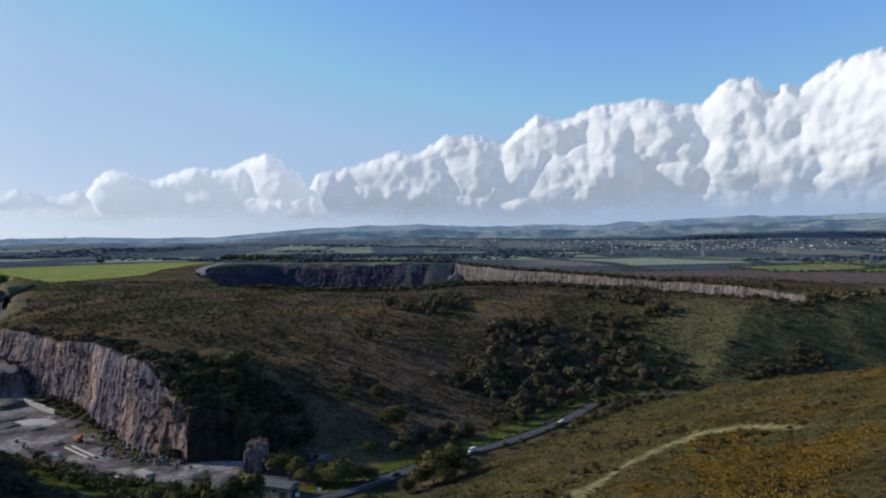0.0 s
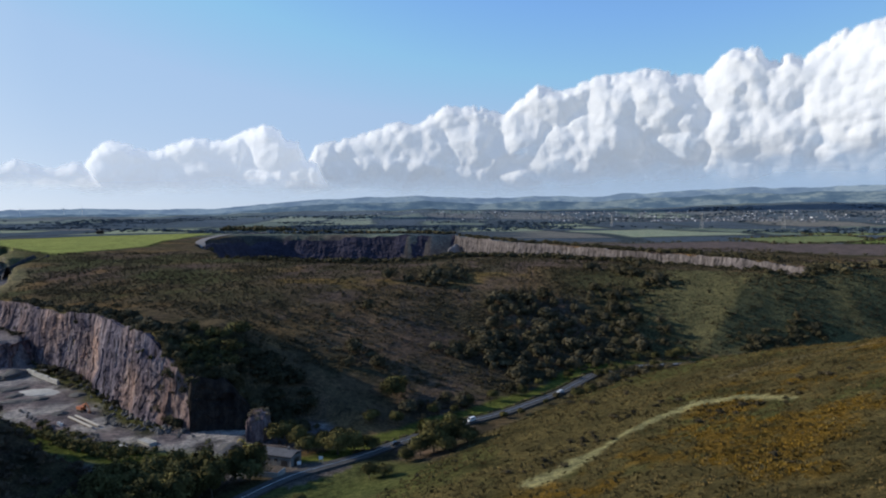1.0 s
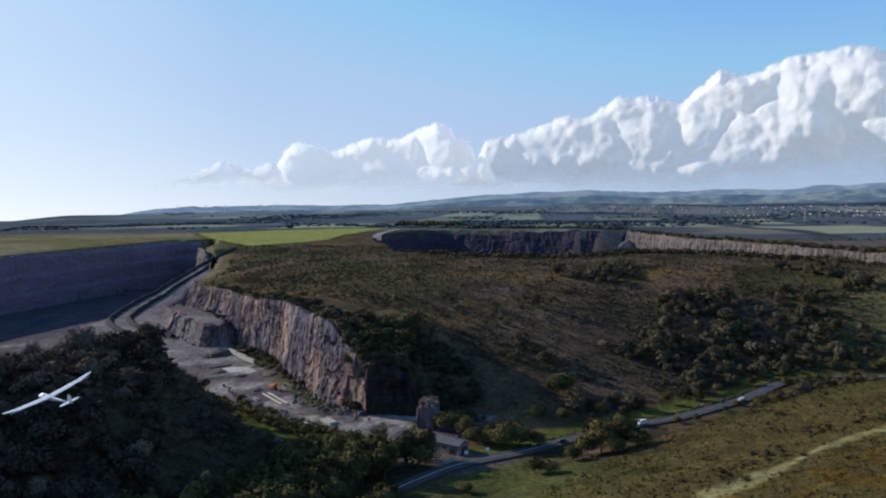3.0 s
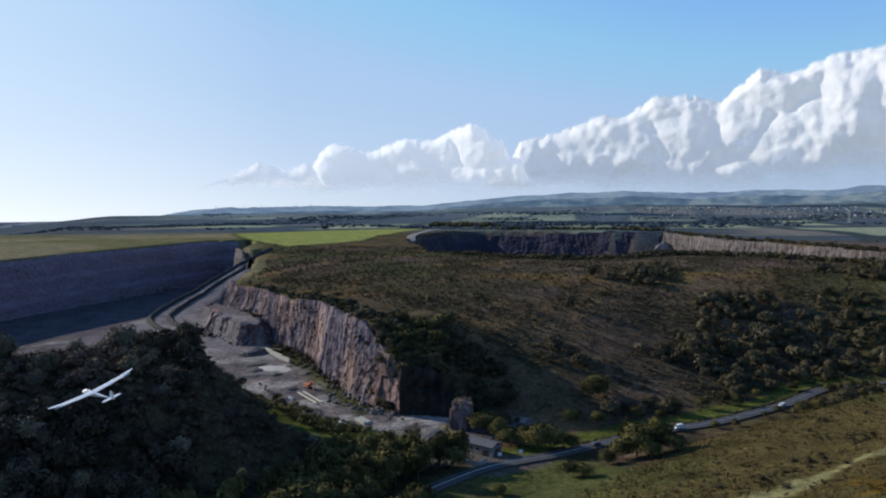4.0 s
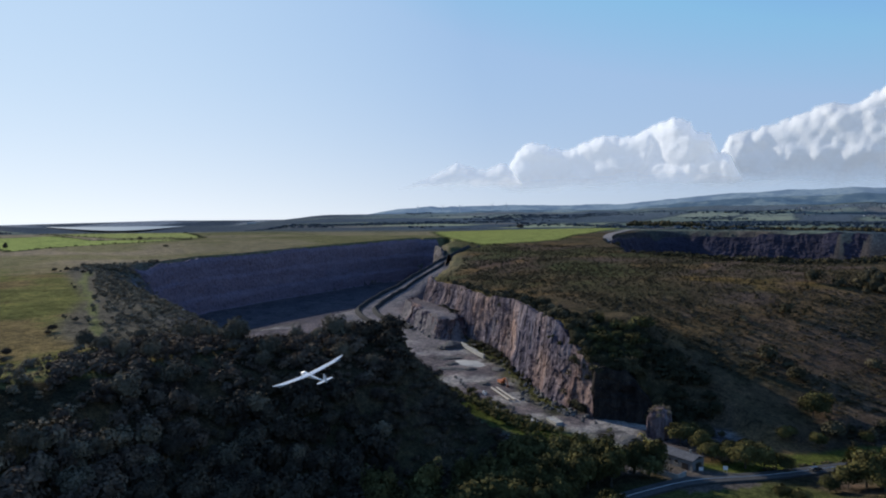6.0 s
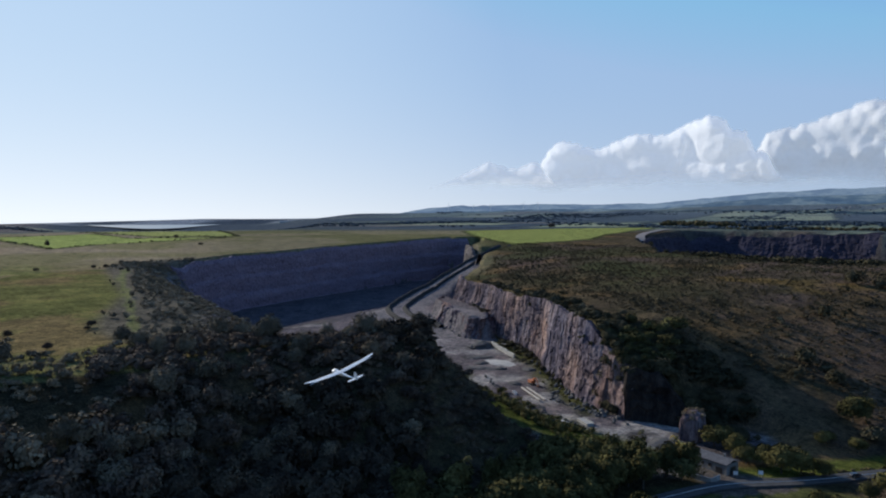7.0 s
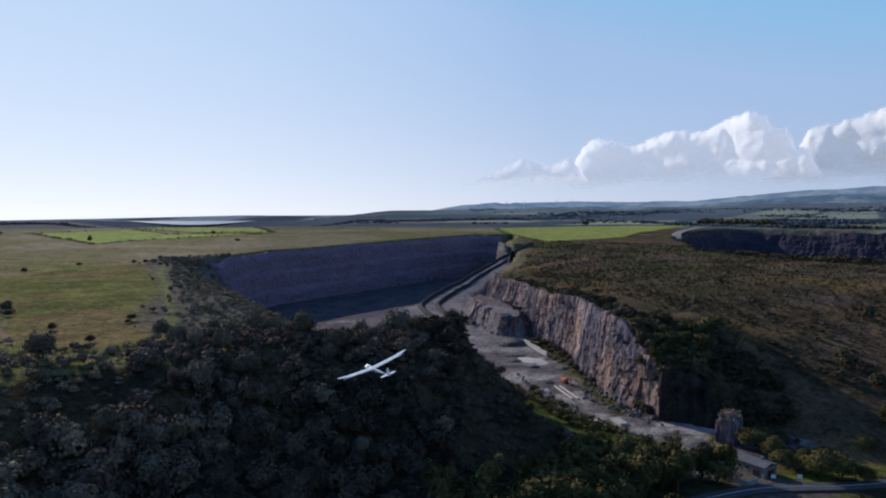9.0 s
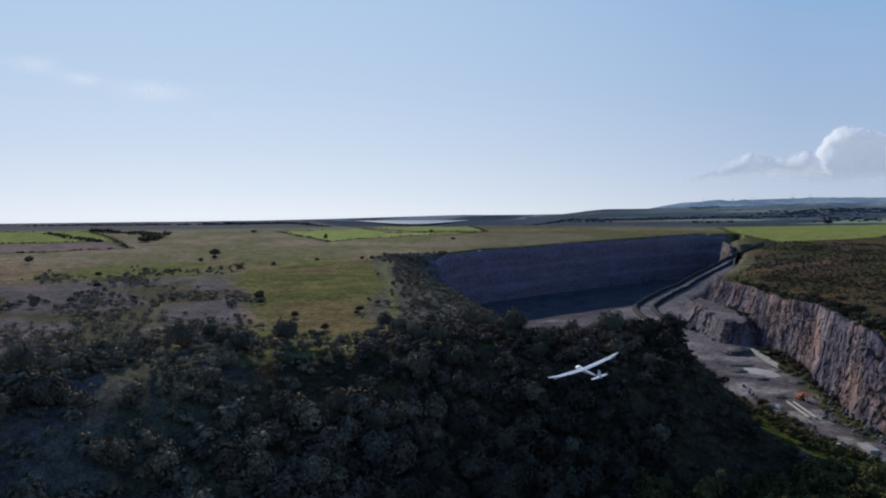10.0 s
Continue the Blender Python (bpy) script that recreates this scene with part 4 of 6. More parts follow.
xy = scatter(1500, -40, 260, 110, 420, lambda x, y: hill_in(x, y) * smooth(0.1, 0.5, fbm(x, y, 25, 83)) * (along(PATH, x, y)[0] > 6))[:70]
xy = np.concatenate([xy, rng.normal((62, 236), (4, 3), (9, 2)), rng.normal((78, 243), (3, 2), (6, 2)), rng.normal((46, 212), (5, 4), (14, 2)), rng.normal((30, 196), (5, 4), (10, 2)), rng.normal((92, 206), (8, 3), (16, 2)), rng.normal((120, 226), (6, 3), (8, 2))])
plant("hill_scrub", SHRUBS, xy, 0.9, 2.6, LEAF_HEATHER, "scattered gorse bushes on the grassy hill", "scrub", 1.6)
xy = scatter(6000, 60, 220, 100, 230, lambda x, y: hill_in(x, y) * smooth(0.0, 0.5, fbm(x, y, 18, 41)) * (0.9 * (x - 34) - 0.9 * (y - 205) > 5) * (along(PATH, x, y)[0] > 3))[:2600]
plant("gorse", GRASS, xy, 0.5, 1.0, LEAF_GORSE, "yellow flowering gorse on the hill", "gorse", 1.7)
xy = scatter(20000, -40, 240, 110, 330, lambda x, y: hill_in(x, y) * 0.95 * (along(PATH, x, y)[0] > 2.5))
plant("hill_tufts", GRASS, xy, 0.25, 0.75, LEAF_HILL, "tussocks of dry grass and gorse on the hill", "grass", 2.2)
xy = scatter(20000, 90, 430, 400, 640, lambda x, y: (valley_r(x, y) > 0.02) * (outside_ratio(FAR_PIT, FAR_PIT_W, x, y) > 1.0) * smooth(-0.5, 0.4, fbm(x, y, 30, 88)))[:8000]
plant("slope_tussocks", GRASS, xy, 0.4, 1.3, LEAF_MOOR, "tussocks of rough grass and scrub on the far slope", "grass", 1.8)
# scrub round the pit and over the left heath
xy = scatter(9000, -640, -225, 120, 420, lambda x, y: (pit_r(x, y) > 0.08) * (pit_r(x, y) < 0.97) * (along(PIT[19:23], x, y)[0] < 92) * (along(NEAR_FIELD[:4], x, y)[0] > 6.5) * (1 - inside(NEAR_FIELD, x, y)) * 0.9)[:1150]
plant("pit_scrub", SHRUBS, xy, 1.4, 4.4, LEAF_GREY, "grey-green scrub covering the side of the pit", "scrub", 1.4)
xy = scatter(6500, -620, -180, -60, 480, lambda x, y: np.clip((pit_r(x, y) > 0.05) * (pit_r(x, y) < 1.05) * (x < -230) * 0.1 + (np.degrees(np.arctan2(-x, y)) > 72) * smooth(0.0, 0.5, fbm(x, y, 60, 84) + 0.7 * smooth(330, 220, np.hypot(x, y)) - 0.1) * 0.8, 0, 1) * (valley_r(x, y) > 0.9))[:480]
low = scatter(2600, -300, -118, -60, 150, lambda x, y: smooth(62, 72, np.degrees(np.arctan2(-x, y)) + 5 * fbm(x, y, 30, 86)) * (valley_r(x, y) > 0.02) * (valley_r(x, y) < 1.3) * smooth(-0.25, 0.3, fbm(x, y, 28, 87)))[:520]
plant("slope_scrub", SHRUBS + TREES[:3], low, 2.5, 7.5, LEAF_GREY, "grey-green thorn scrub down the open slope", "scrub", 1.15)
plant("heath_scrub", SHRUBS + MID_TREES[4:], xy, 1.8, 5.5, LEAF_GREY, "dark thorn bushes standing over the heath", "scrub", 0.95)
HEATH = [(-388, 47, 30), (-496, 83, 34), (-405, 102, 22), (-380, 122, 16), (-280, 83, 26), (-543, 42, 26), (-331, 43, 28), (-265, 48, 30), (-279, 25, 26), (-314, 11, 26), (-300, 70, 26), (-252, 84, 18)]
xy = np.concatenate([rng.normal((x, y), (r * 0.6, r * 0.3), (int(r * 2.6), 2)) for x, y, r in HEATH])
plant("heath_scrub", SHRUBS, xy, 1.2, 4.0, LEAF_GREY, "dark patches of thorn scrub on the pale heath", "scrub", 1.3)
# far hedges and woods
xy = scatter(26000, -3200, 2200, 200, 3800, lambda x, y: (np.hypot(x, y) > 1100) * (pit_r(x, y) > 3) * (outside_ratio(FAR_PIT, FAR_PIT_W, x, y) > 1.6)
             * smooth(0.25, 0.5, fbm(x, y, 260, 85)) * (np.degrees(np.arctan2(-x, y)) < 36) * (1 - np.any([inside(o, x, y) for o, _ in FIELDS], axis=0)))[:2000]
plant("distant_woods", FAR_SHRUBS, xy, 8, 15, LEAF_FAR_HAZE, "distant woods and hedgerows in blue haze", "woodland", 1.6)

# ---- sea ----
a = np.radians(np.linspace(52.5, 63.5, 60))
A, RR = np.meshgrid(a, np.linspace(0, 1, 20))
shore = np.minimum(2950 + 1850 * (np.degrees(A) / 5.2 - 58.3 / 5.2) ** 2, 4780)
RR = shore + (4800 - shore) * RR
X, Y = -np.sin(A) * RR, np.cos(A) * RR
i = (np.arange(19)[:, None] * 60 + np.arange(59)[None]).ravel()
WATER = speckled("sea_water", [(0.3, (0.05, 0.08, 0.11)), (0.7, (0.08, 0.12, 0.16))], 0.002, 0.32, spec=0.35)
tagged(mesh_object("water", np.stack([X, Y, np.full(X.shape, 45.0)], -1).reshape(-1, 3), np.stack([i, i + 1, i + 61, i + 60], -1), WATER, True), "pale sea in the distance", "sea", kind="structure")

# ---- clouds ----
TOP_AZ = [-62, -40, -32.9, -30.3, -27.7, -26.8, -25.3, -24.5, -22.3, -20.9, -19, -16.9, -12.4, -10.6, -9.5, -7.9, -5.1, -3.2, -0.3, 2.5, 3.4, 5.8, 7.7, 9.3, 10.4, 11.1, 11.8, 12.9, 13.3, 14.5, 15.8, 17.5, 19.9, 21.7, 22.7, 24.1, 25.5, 26.4, 28.3, 29.4, 31.8, 34.5]
TOP_EL = [15, 14.4, 13.6, 13.3, 11.6, 12.0, 11.5, 12.7, 12.6, 11.0, 11.1, 11.7, 11.3, 10.5, 10.3, 10.9, 8.6, 9.2, 9.3, 7.9, 8.1, 7.5, 6.7, 6.6, 6.1, 4.8, 6.3, 6.5, 7.4, 7.6, 7.2, 6.4, 6.4, 5.8, 5.3, 5.7, 6.0, 5.7, 4.4, 3.9, 4.5, 3.2]


def puffs(a, e, size, seed):
    """Rounded heads packed side by side: 1 at the middle of a head, 0 in the creases between."""
    x, y = a / size, e / size
    ix, iy = np.floor(x), np.floor(y)
    best = np.full(np.shape(x), 9.0)
    for dx in (-1, 0, 1):
        for dy in (-1, 0, 1):
            cx, cy = ix + dx, iy + dy
            px, py = cx + 0.15 + 0.7 * lattice(cx, cy, seed), cy + 0.15 + 0.7 * lattice(cx, cy, seed + 1)
            best = np.minimum(best, ((x - px) ** 2 + (y - py) ** 2) * (0.8 + 0.7 * lattice(cx, cy, seed + 2)))
    return np.sqrt(np.clip(1 - best / 0.72, 0, 1))


def soften(field, times):
    for _ in range(times):
        field[1:-1, 1:-1] = (field[1:-1, 1:-1] * 4 + field[:-2, 1:-1] + field[2:, 1:-1] + field[1:-1, :-2] + field[1:-1, 2:]) / 8
    return field


def cloud_bank(name, a0, a1, seed, label, base_el, full=1.0, slant=26, mat=CLOUD):
    """Heaped vapour: a bulging front of heads upon heads, with a flat, thinning base."""
    step = 0.09
    A, E = np.meshgrid(np.arange(a0 - 1.5, a1 + 1.5, step), np.arange(1.0, 19, step))
    wa, we = A + fbm(A, E, 2.4, seed, 5) * 0.55, E + fbm(A, E, 2.4, seed + 9, 5) * 0.45
    b1, b2, b3, b4 = puffs(wa, we, 4.0, seed + 11), puffs(wa, we, 1.7, seed + 21), puffs(wa, we, 0.75, seed + 31), puffs(wa, we, 0.34, seed + 41)
    end = smooth(a0 - 1.4, a0 + 1.0, A) * smooth(a1 + 1.4, a1 - 1.0, A)
    base = base_el + 0.9 * smooth(-5, -30, A) + fbm(A, E, 3, seed + 3, 4) * 0.35
    top = np.interp(A, TOP_AZ, TOP_EL)
    top = base + (top - base) * end
    tall = np.maximum(top - base, 0.3)
    edge = top - E + (0.34 * (b2 - 0.75) + 0.36 * (b3 - 0.7) + 0.26 * (b4 - 0.7)) * np.minimum(tall / 3, 1) + 0.10
    up_it = np.clip((E - base) / tall, -0.4, 1.2)
    m = 4400 * math.pi / 180
    swell = np.minimum(tall / 6, 1)
    far_off = np.clip(4700 + slant * (A - a1), 2600, 4800)
    bulge = 0.29 * m * tall * smooth(-0.45, 0.50, up_it) * (1 - 0.5 * np.clip(up_it - 0.62, 0, 1) ** 2)
    heads = 120 * b1 * swell + 22 * b2 + 10 * b3 + 4 * b4 + 60 * swell * fbm(A, E, 6, seed + 5, 3) + 22 * fbm(A, E, 1.1, seed + 6, 5)
    H = (bulge + heads) * np.sqrt(np.clip(edge / 0.7, 0, 1)) * smooth(-0.4, 0.2, up_it)
    depth = soften(far_off - H * far_off / 4400, 8)
    dens = smooth(0.0, 0.32, edge) * smooth(-0.9, 1.3, (E - base) / (0.45 + 0.14 * tall))
    ragged = 0.45 * fbm(A, E * 1.5, 2.2, seed + 40, 6)
    dens = soften(dens * full * np.clip(1.02 + np.where(up_it < 0.45, ragged, 0.35 * ragged), 0.25, 1), 1)
    x, y = -np.sin(np.radians(A)) * depth, np.cos(np.radians(A)) * depth
    z = 90 + depth * np.tan(np.radians(E))
    rows, cols = A.shape
    i = (np.arange(rows - 1)[:, None] * cols + np.arange(cols - 1)[None]).ravel()
    f = np.stack([i, i + 1, i + cols + 1, i + cols], -1)
    flat = dens.ravel()
    f = f[flat[f].max(1) > 0.01]
    used = np.unique(f)
    back = np.zeros(rows * cols, int)
    back[used] = np.arange(len(used))
    ob = mesh_object(name, np.stack([x, y, z], -1).reshape(-1, 3)[used], back[f][:, ::-1], mat, True)
    ob.data.attributes.new("vapour", "FLOAT", "POINT").data.foreach_set("value", flat[used].astype(np.float32))
    return tagged(ob, label, "cloud", kind="structure")


cloud_bank("backdrop_cloud_large", -60, 11.9, 5, "large white cumulus bank with a grey base", 2.7)
cloud_bank("backdrop_cloud_middle", 10.4, 27.6, 6, "white cumulus cloud", 2.6, 1.0, 58, BRIGHT_CLOUD)
cloud_bank("backdrop_cloud_small", 27.4, 35.2, 7, "small white cumulus cloud", 2.6, 0.85, 58, BRIGHT_CLOUD)


def wisps():
    """Thin streaks of high cloud."""
    A, E = np.meshgrid(np.arange(60, 92, 0.2), np.arange(7, 13, 0.12))
    streak = fbm(A * 0.5 + 0.8 * E, E * 2.2, 2.2, 301, 5)
    patch = np.exp(-((A - 86.3) / 1.8) ** 2 - ((E - 10.6) / 0.55) ** 2) + 0.7 * np.exp(-((A - 83.3) / 1.2) ** 2 - ((E - 9.8) / 0.5) ** 2) + 0.8 * np.exp(-((A - 78.5) / 2.6) ** 2 - ((E - 9.3) / 0.6) ** 2) + 0.4 * np.exp(-((A - 74) / 2.0) ** 2 - ((E - 7.9) / 0.4) ** 2)
    dens = np.clip(patch * (0.55 + 0.8 * streak), 0, 1) * 0.62
    x, y, z = -np.sin(np.radians(A)) * 4500, np.cos(np.radians(A)) * 4500, 90 + 4500 * np.tan(np.radians(E))
    rows, cols = A.shape
    i = (np.arange(rows - 1)[:, None] * cols + np.arange(cols - 1)[None]).ravel()
    ob = mesh_object("backdrop_cloud_wisps", np.stack([x, y, z], -1).reshape(-1, 3), np.stack([i, i + cols, i + cols + 1, i + 1], -1), BRIGHT_CLOUD, True)
    ob.data.attributes.new("vapour", "FLOAT", "POINT").data.foreach_set("value", dens.ravel().astype(np.float32))
    tagged(ob, "thin white wisps of high cloud", "cloud", kind="structure")


wisps()

# ---- road ----
ASPHALT = speckled("asphalt", [(0.3, (0.06, 0.06, 0.062)), (0.7, (0.095, 0.095, 0.095))], 0.4, 0.95, spec=0.02)
PAINT = speckled("road_paint", [(0.3, (0.6, 0.6, 0.58)), (0.7, (0.8, 0.8, 0.78))], 1.0, 0.7)


def ribbon(line, half, lift, offset=0.0, step=2.0, a=0.0, b=1.0):
    pts = []
    for p, q in zip(line, line[1:]):
        k = max(2, int(math.dist(p, q) / step))
        pts += [(p[0] + (q[0] - p[0]) * i / k, p[1] + (q[1] - p[1]) * i / k) for i in range(k)]
    p = np.array(pts + [line[-1]])
    for _ in range(30):
        p[1:-1] = (p[:-2] + 2 * p[1:-1] + p[2:]) / 4
    m = len(p)
    p = p[int(a * m):max(int(b * m), int(a * m) + 2)]
    t = np.gradient(p, axis=0)
    t /= np.linalg.norm(t, axis=1)[:, None]
    n = np.stack([-t[:, 1], t[:, 0]], 1)
    rows = []
    for o, dz in ((-half, -0.8), (-half, 0), (0, 0.06), (half, 0), (half, -0.8)):
        q = p + n * (offset + o)
        zz = land(p[:, 0], p[:, 1])
        for _ in range(10):
            zz[1:-1] = (zz[:-2] + 2 * zz[1:-1] + zz[2:]) / 4
        rows.append(np.column_stack([q, zz + lift + dz]))
    v = np.concatenate(rows)
    m = len(p)
    f = [(r * m + i, r * m + i + 1, (r + 1) * m + i + 1, (r + 1) * m + i) for r in range(4) for i in range(m - 1)]
    return v, np.array(f)[:, ::-1]


GRAVEL = speckled("pale_gravel", [(0.3, (0.20, 0.18, 0.17)), (0.7, (0.28, 0.25, 0.24))], 0.3, 0.95, spec=0.02)
tagged(mesh_object("quarry_track", *ribbon(FAR_TRACK, 7.0, 1.6, step=6.0), GRAVEL), "pale gravel track along the rim of the far quarry", "track", kind="structure")
v, f = ribbon(ROAD, 3.1, 0.7)
tagged(mesh_object("road", v, f, ASPHALT), "grey two-lane asphalt road through the valley", "road", kind="structure")
tagged(mesh_object("road_marking", *ribbon(ROAD, 0.09, 0.775, 0.0), PAINT), "white painted centre line on the asphalt", "road marking", kind="structure")
v, f = ribbon(ROAD[3:11], 0.5, 1.5, 5.6)
HEDGE_XY = v[: len(v) // 5, :2]
HEDGE_XY = HEDGE_XY[(HEDGE_XY[:, 1] > 262)]
plant("road_hedge", TUFTS, HEDGE_XY[rng.integers(0, len(HEDGE_XY), 260)] + rng.normal(0, 0.4, (260, 2)), 0.9, 1.7, LEAF_DARK, "low dark hedge along the road verge", "hedge", 1.5)

# ---- plain materials of the made things ----
WHITE_FILM = speckled("white_wing_covering", [(0.3, (0.78, 0.78, 0.78)), (0.7, (0.88, 0.88, 0.87))], 3.0, 0.35, spec=0.5)
DARK_PLASTIC = speckled("dark_plastic", [(0.3, (0.02, 0.02, 0.022)), (0.7, (0.04, 0.04, 0.042))], 3.0, 0.3, spec=0.5)
CONCRETE = speckled("concrete", [(0.3, (0.28, 0.27, 0.25)), (0.7, (0.42, 0.41, 0.38))], 0.5, 0.9, 0.3, 2)
RENDERED = speckled("grey_render", [(0.3, (0.16, 0.155, 0.15)), (0.7, (0.26, 0.25, 0.24))], 0.6, 0.9)
ROOFING = speckled("grey_roofing", [(0.3, (0.085, 0.085, 0.092)), (0.7, (0.14, 0.14, 0.15))], 0.8, 0.9, spec=0.05)
ORANGE = speckled("orange_machine_paint", [(0.3, (0.32, 0.09, 0.03)), (0.7, (0.48, 0.16, 0.06))], 1.5, 0.5, spec=0.4)
YELLOW = speckled("yellow_machine_paint", [(0.3, (0.34, 0.25, 0.05)), (0.7, (0.5, 0.38, 0.08))], 1.5, 0.5, spec=0.4)
RUST = speckled("rusty_steel", [(0.3, (0.12, 0.06, 0.04)), (0.7, (0.24, 0.12, 0.08))], 1.5, 0.8, metal=0.3)
PALE_STEEL = speckled("pale_steel", [(0.3, (0.42, 0.38, 0.32)), (0.7, (0.58, 0.54, 0.47))], 1.0, 0.6)
CAR_WHITE = speckled("white_car_paint", [(0.3, (0.7, 0.7, 0.7)), (0.7, (0.8, 0.8, 0.8))], 2.0, 0.25, spec=0.5)
CAR_DARK = speckled("dark_car_paint", [(0.3, (0.03, 0.035, 0.045)), (0.7, (0.05, 0.055, 0.065))], 2.0, 0.25, spec=0.5)
GLASS = speckled("dark_glass", [(0.3, (0.015, 0.018, 0.02)), (0.7, (0.03, 0.035, 0.04))], 2.0, 0.08, spec=0.6)
RUBBER = speckled("black_rubber", [(0.3, (0.02, 0.02, 0.02)), (0.7, (0.035, 0.035, 0.035))], 4.0, 0.9)
BOULDER = speckled("grey_boulder", [(0.3, (0.07, 0.068, 0.068)), (0.7, (0.19, 0.18, 0.17))], 0.7, 0.9, 0.5, 2)
SPOIL = speckled("quarry_spoil", [(0.3, (0.07, 0.066, 0.066)), (0.7, (0.13, 0.125, 0.122))], 0.5, 0.95, 0.6, 1.5)
PALE_STONE = speckled("pale_crushed_stone", [(0.3, (0.32, 0.31, 0.29)), (0.7, (0.5, 0.49, 0.46))], 0.5, 0.95, 0.5, 1.5)


def box(bm, c, size, turn=0.0, taper=1.0, bevel=0.0):
    """A block; taper narrows its top, bevel rounds its edges."""
    res = bmesh.ops.create_cube(bm, size=1)
    vs = res["verts"]
    for v in vs:
        if v.co.z > 0:
            v.co.x *= taper
            v.co.y *= taper
        v.co = Vector((v.co.x * size[0], v.co.y * size[1], v.co.z * size[2]))
    bmesh.ops.transform(bm, matrix=pose(*c, 0, 0, turn), verts=vs)
    if bevel:
        es = list({e for v in vs for e in v.link_edges})
        bmesh.ops.bevel(bm, geom=es, offset=bevel, segments=2, affect="EDGES", profile=0.6)
    return vs


def bar(bm, a, b, r0, r1=None, seg=8):
    a, b = Vector(a), Vector(b)
    m = Matrix.Translation((a + b) / 2) @ (b - a).to_track_quat("Z", "Y").to_matrix().to_4x4()
    bmesh.ops.create_cone(bm, cap_ends=True, segments=seg, radius1=r0, radius2=r0 if r1 is None else r1, depth=(b - a).length, matrix=m)


def blades(bm, sections):
    """A lofted body through rings of points."""
    rings = [[bm.verts.new(p) for p in ring] for ring in sections]
    for r, q in zip(rings, rings[1:]):
        n = len(r)
        for i in range(n):
            bm.faces.new((r[i], r[(i + 1) % n], q[(i + 1) % n], q[i]))
    bm.faces.new(rings[0][::-1])
    bm.faces.new(rings[-1])


def aerofoil(x, chord, thick, le, z, upright=False):
    """A ring of points: chord runs back along -y from the leading edge."""
    ring = []
    for u, t in ((0, 0), (0.06, 0.55), (0.3, 1.0), (0.65, 0.6), (1, 0.04), (0.65, -0.15), (0.3, -0.35), (0.06, -0.3)):
        p = (x, le - u * chord, z + t * thick * chord)
        ring.append((t * thick * chord, p[1], x) if upright else p)
    return ring


def glider():
    """A white model sailplane, nose along +y, 2.7 m span."""
    root = tagged(new("model_glider"), "white radio-controlled model glider flying over the wood", "model aircraft")
    bm = bmesh.new()
    rings = []
    for y, r, z in ((0.62, 0.012, 0.0), (0.58, 0.04, 0.0), (0.48, 0.062, 0.005), (0.3, 0.075, 0.012), (0.1, 0.07, 0.012), (-0.1, 0.045, 0.01), (-0.4, 0.028, 0.01), (-0.82, 0.018, 0.014)):
        rings.append([(r * math.cos(a), y, z + 1.15 * r * math.sin(a)) for a in [k * math.pi / 5 for k in range(10)]])
    blades(bm, rings)
    part("fuselage", bm, WHITE_FILM, root, soft=True)
    for side in (-1, 1):
        bm = bmesh.new()
        secs = [aerofoil(side * x, c, 0.10, le, z) for x, c, le, z in ((0.03, 0.235, 0.2, 0.075), (0.5, 0.225, 0.195, 0.10), (0.95, 0.185, 0.17, 0.14), (1.22, 0.13, 0.14, 0.19), (1.36, 0.05, 0.10, 0.22))]
        blades(bm, secs)
        wing = part("wing", bm, WHITE_FILM, root)
        bm = bmesh.new()
        box(bm, (side * 0.9, -0.012, 0.137), (0.62, 0.035, 0.006), 2.2 * side)
        part("aileron", bm, WHITE_FILM, wing)
        bm = bmesh.new()
        blades(bm, [aerofoil(side * x, c, 0.07, le, 0.03) for x, c, le in ((0.012, 0.15, -0.68), (0.2, 0.125, -0.69), (0.29, 0.07, -0.72))])
        part("tailplane", bm, WHITE_FILM, root)
    bm = bmesh.new()
    blades(bm, [aerofoil(z, c, 0.05, le, 0, True) for z, c, le in ((0.0, 0.19, -0.66), (0.15, 0.16, -0.70), (0.26, 0.10, -0.75))])
    fin = part("fin", bm, WHITE_FILM, root)
    bm = bmesh.new()
    box(bm, (0, -0.86, 0.11), (0.008, 0.05, 0.22), 0, 0.8)
    part("rudder", bm, WHITE_FILM, fin)
    bm = bmesh.new()
    bmesh.ops.create_uvsphere(bm, u_segments=12, v_segments=8, radius=1, matrix=pose(0, 0.36, 0.07) @ Matrix.Diagonal((0.05, 0.15, 0.045, 1)))
    part("canopy", bm, WHITE_FILM, root, soft=True)
    return root


GLIDER_AZ, GLIDER_EL, GLIDER_D = 44.0, -12.9, 22.5
model = glider()
gx, gy = -math.sin(radians(GLIDER_AZ)) * GLIDER_D, math.cos(radians(GLIDER_AZ)) * GLIDER_D
model.matrix_basis = pose(gx, gy, 90 + GLIDER_D * math.tan(radians(GLIDER_EL)), 2, -13, GLIDER_AZ + 33)


def rock(seed, sub=2, rough=0.3):
    g = np.random.default_rng(seed)
    v, f = ICO[sub]
    cut = g.normal(size=(7, 3))
    cut /= np.linalg.norm(cut, axis=1)[:, None]
    q = v * (1 + g.uniform(-rough, rough, len(v)) * 0.4)[:, None]
    for c in cut:
        d = q @ c
        q = q - np.clip(d - 0.72, 0, None)[:, None] * c
    return q, f


# boulder rows along the haul road and rubble below the face
ROCKS = [rock(k, 2) for k in range(5)]


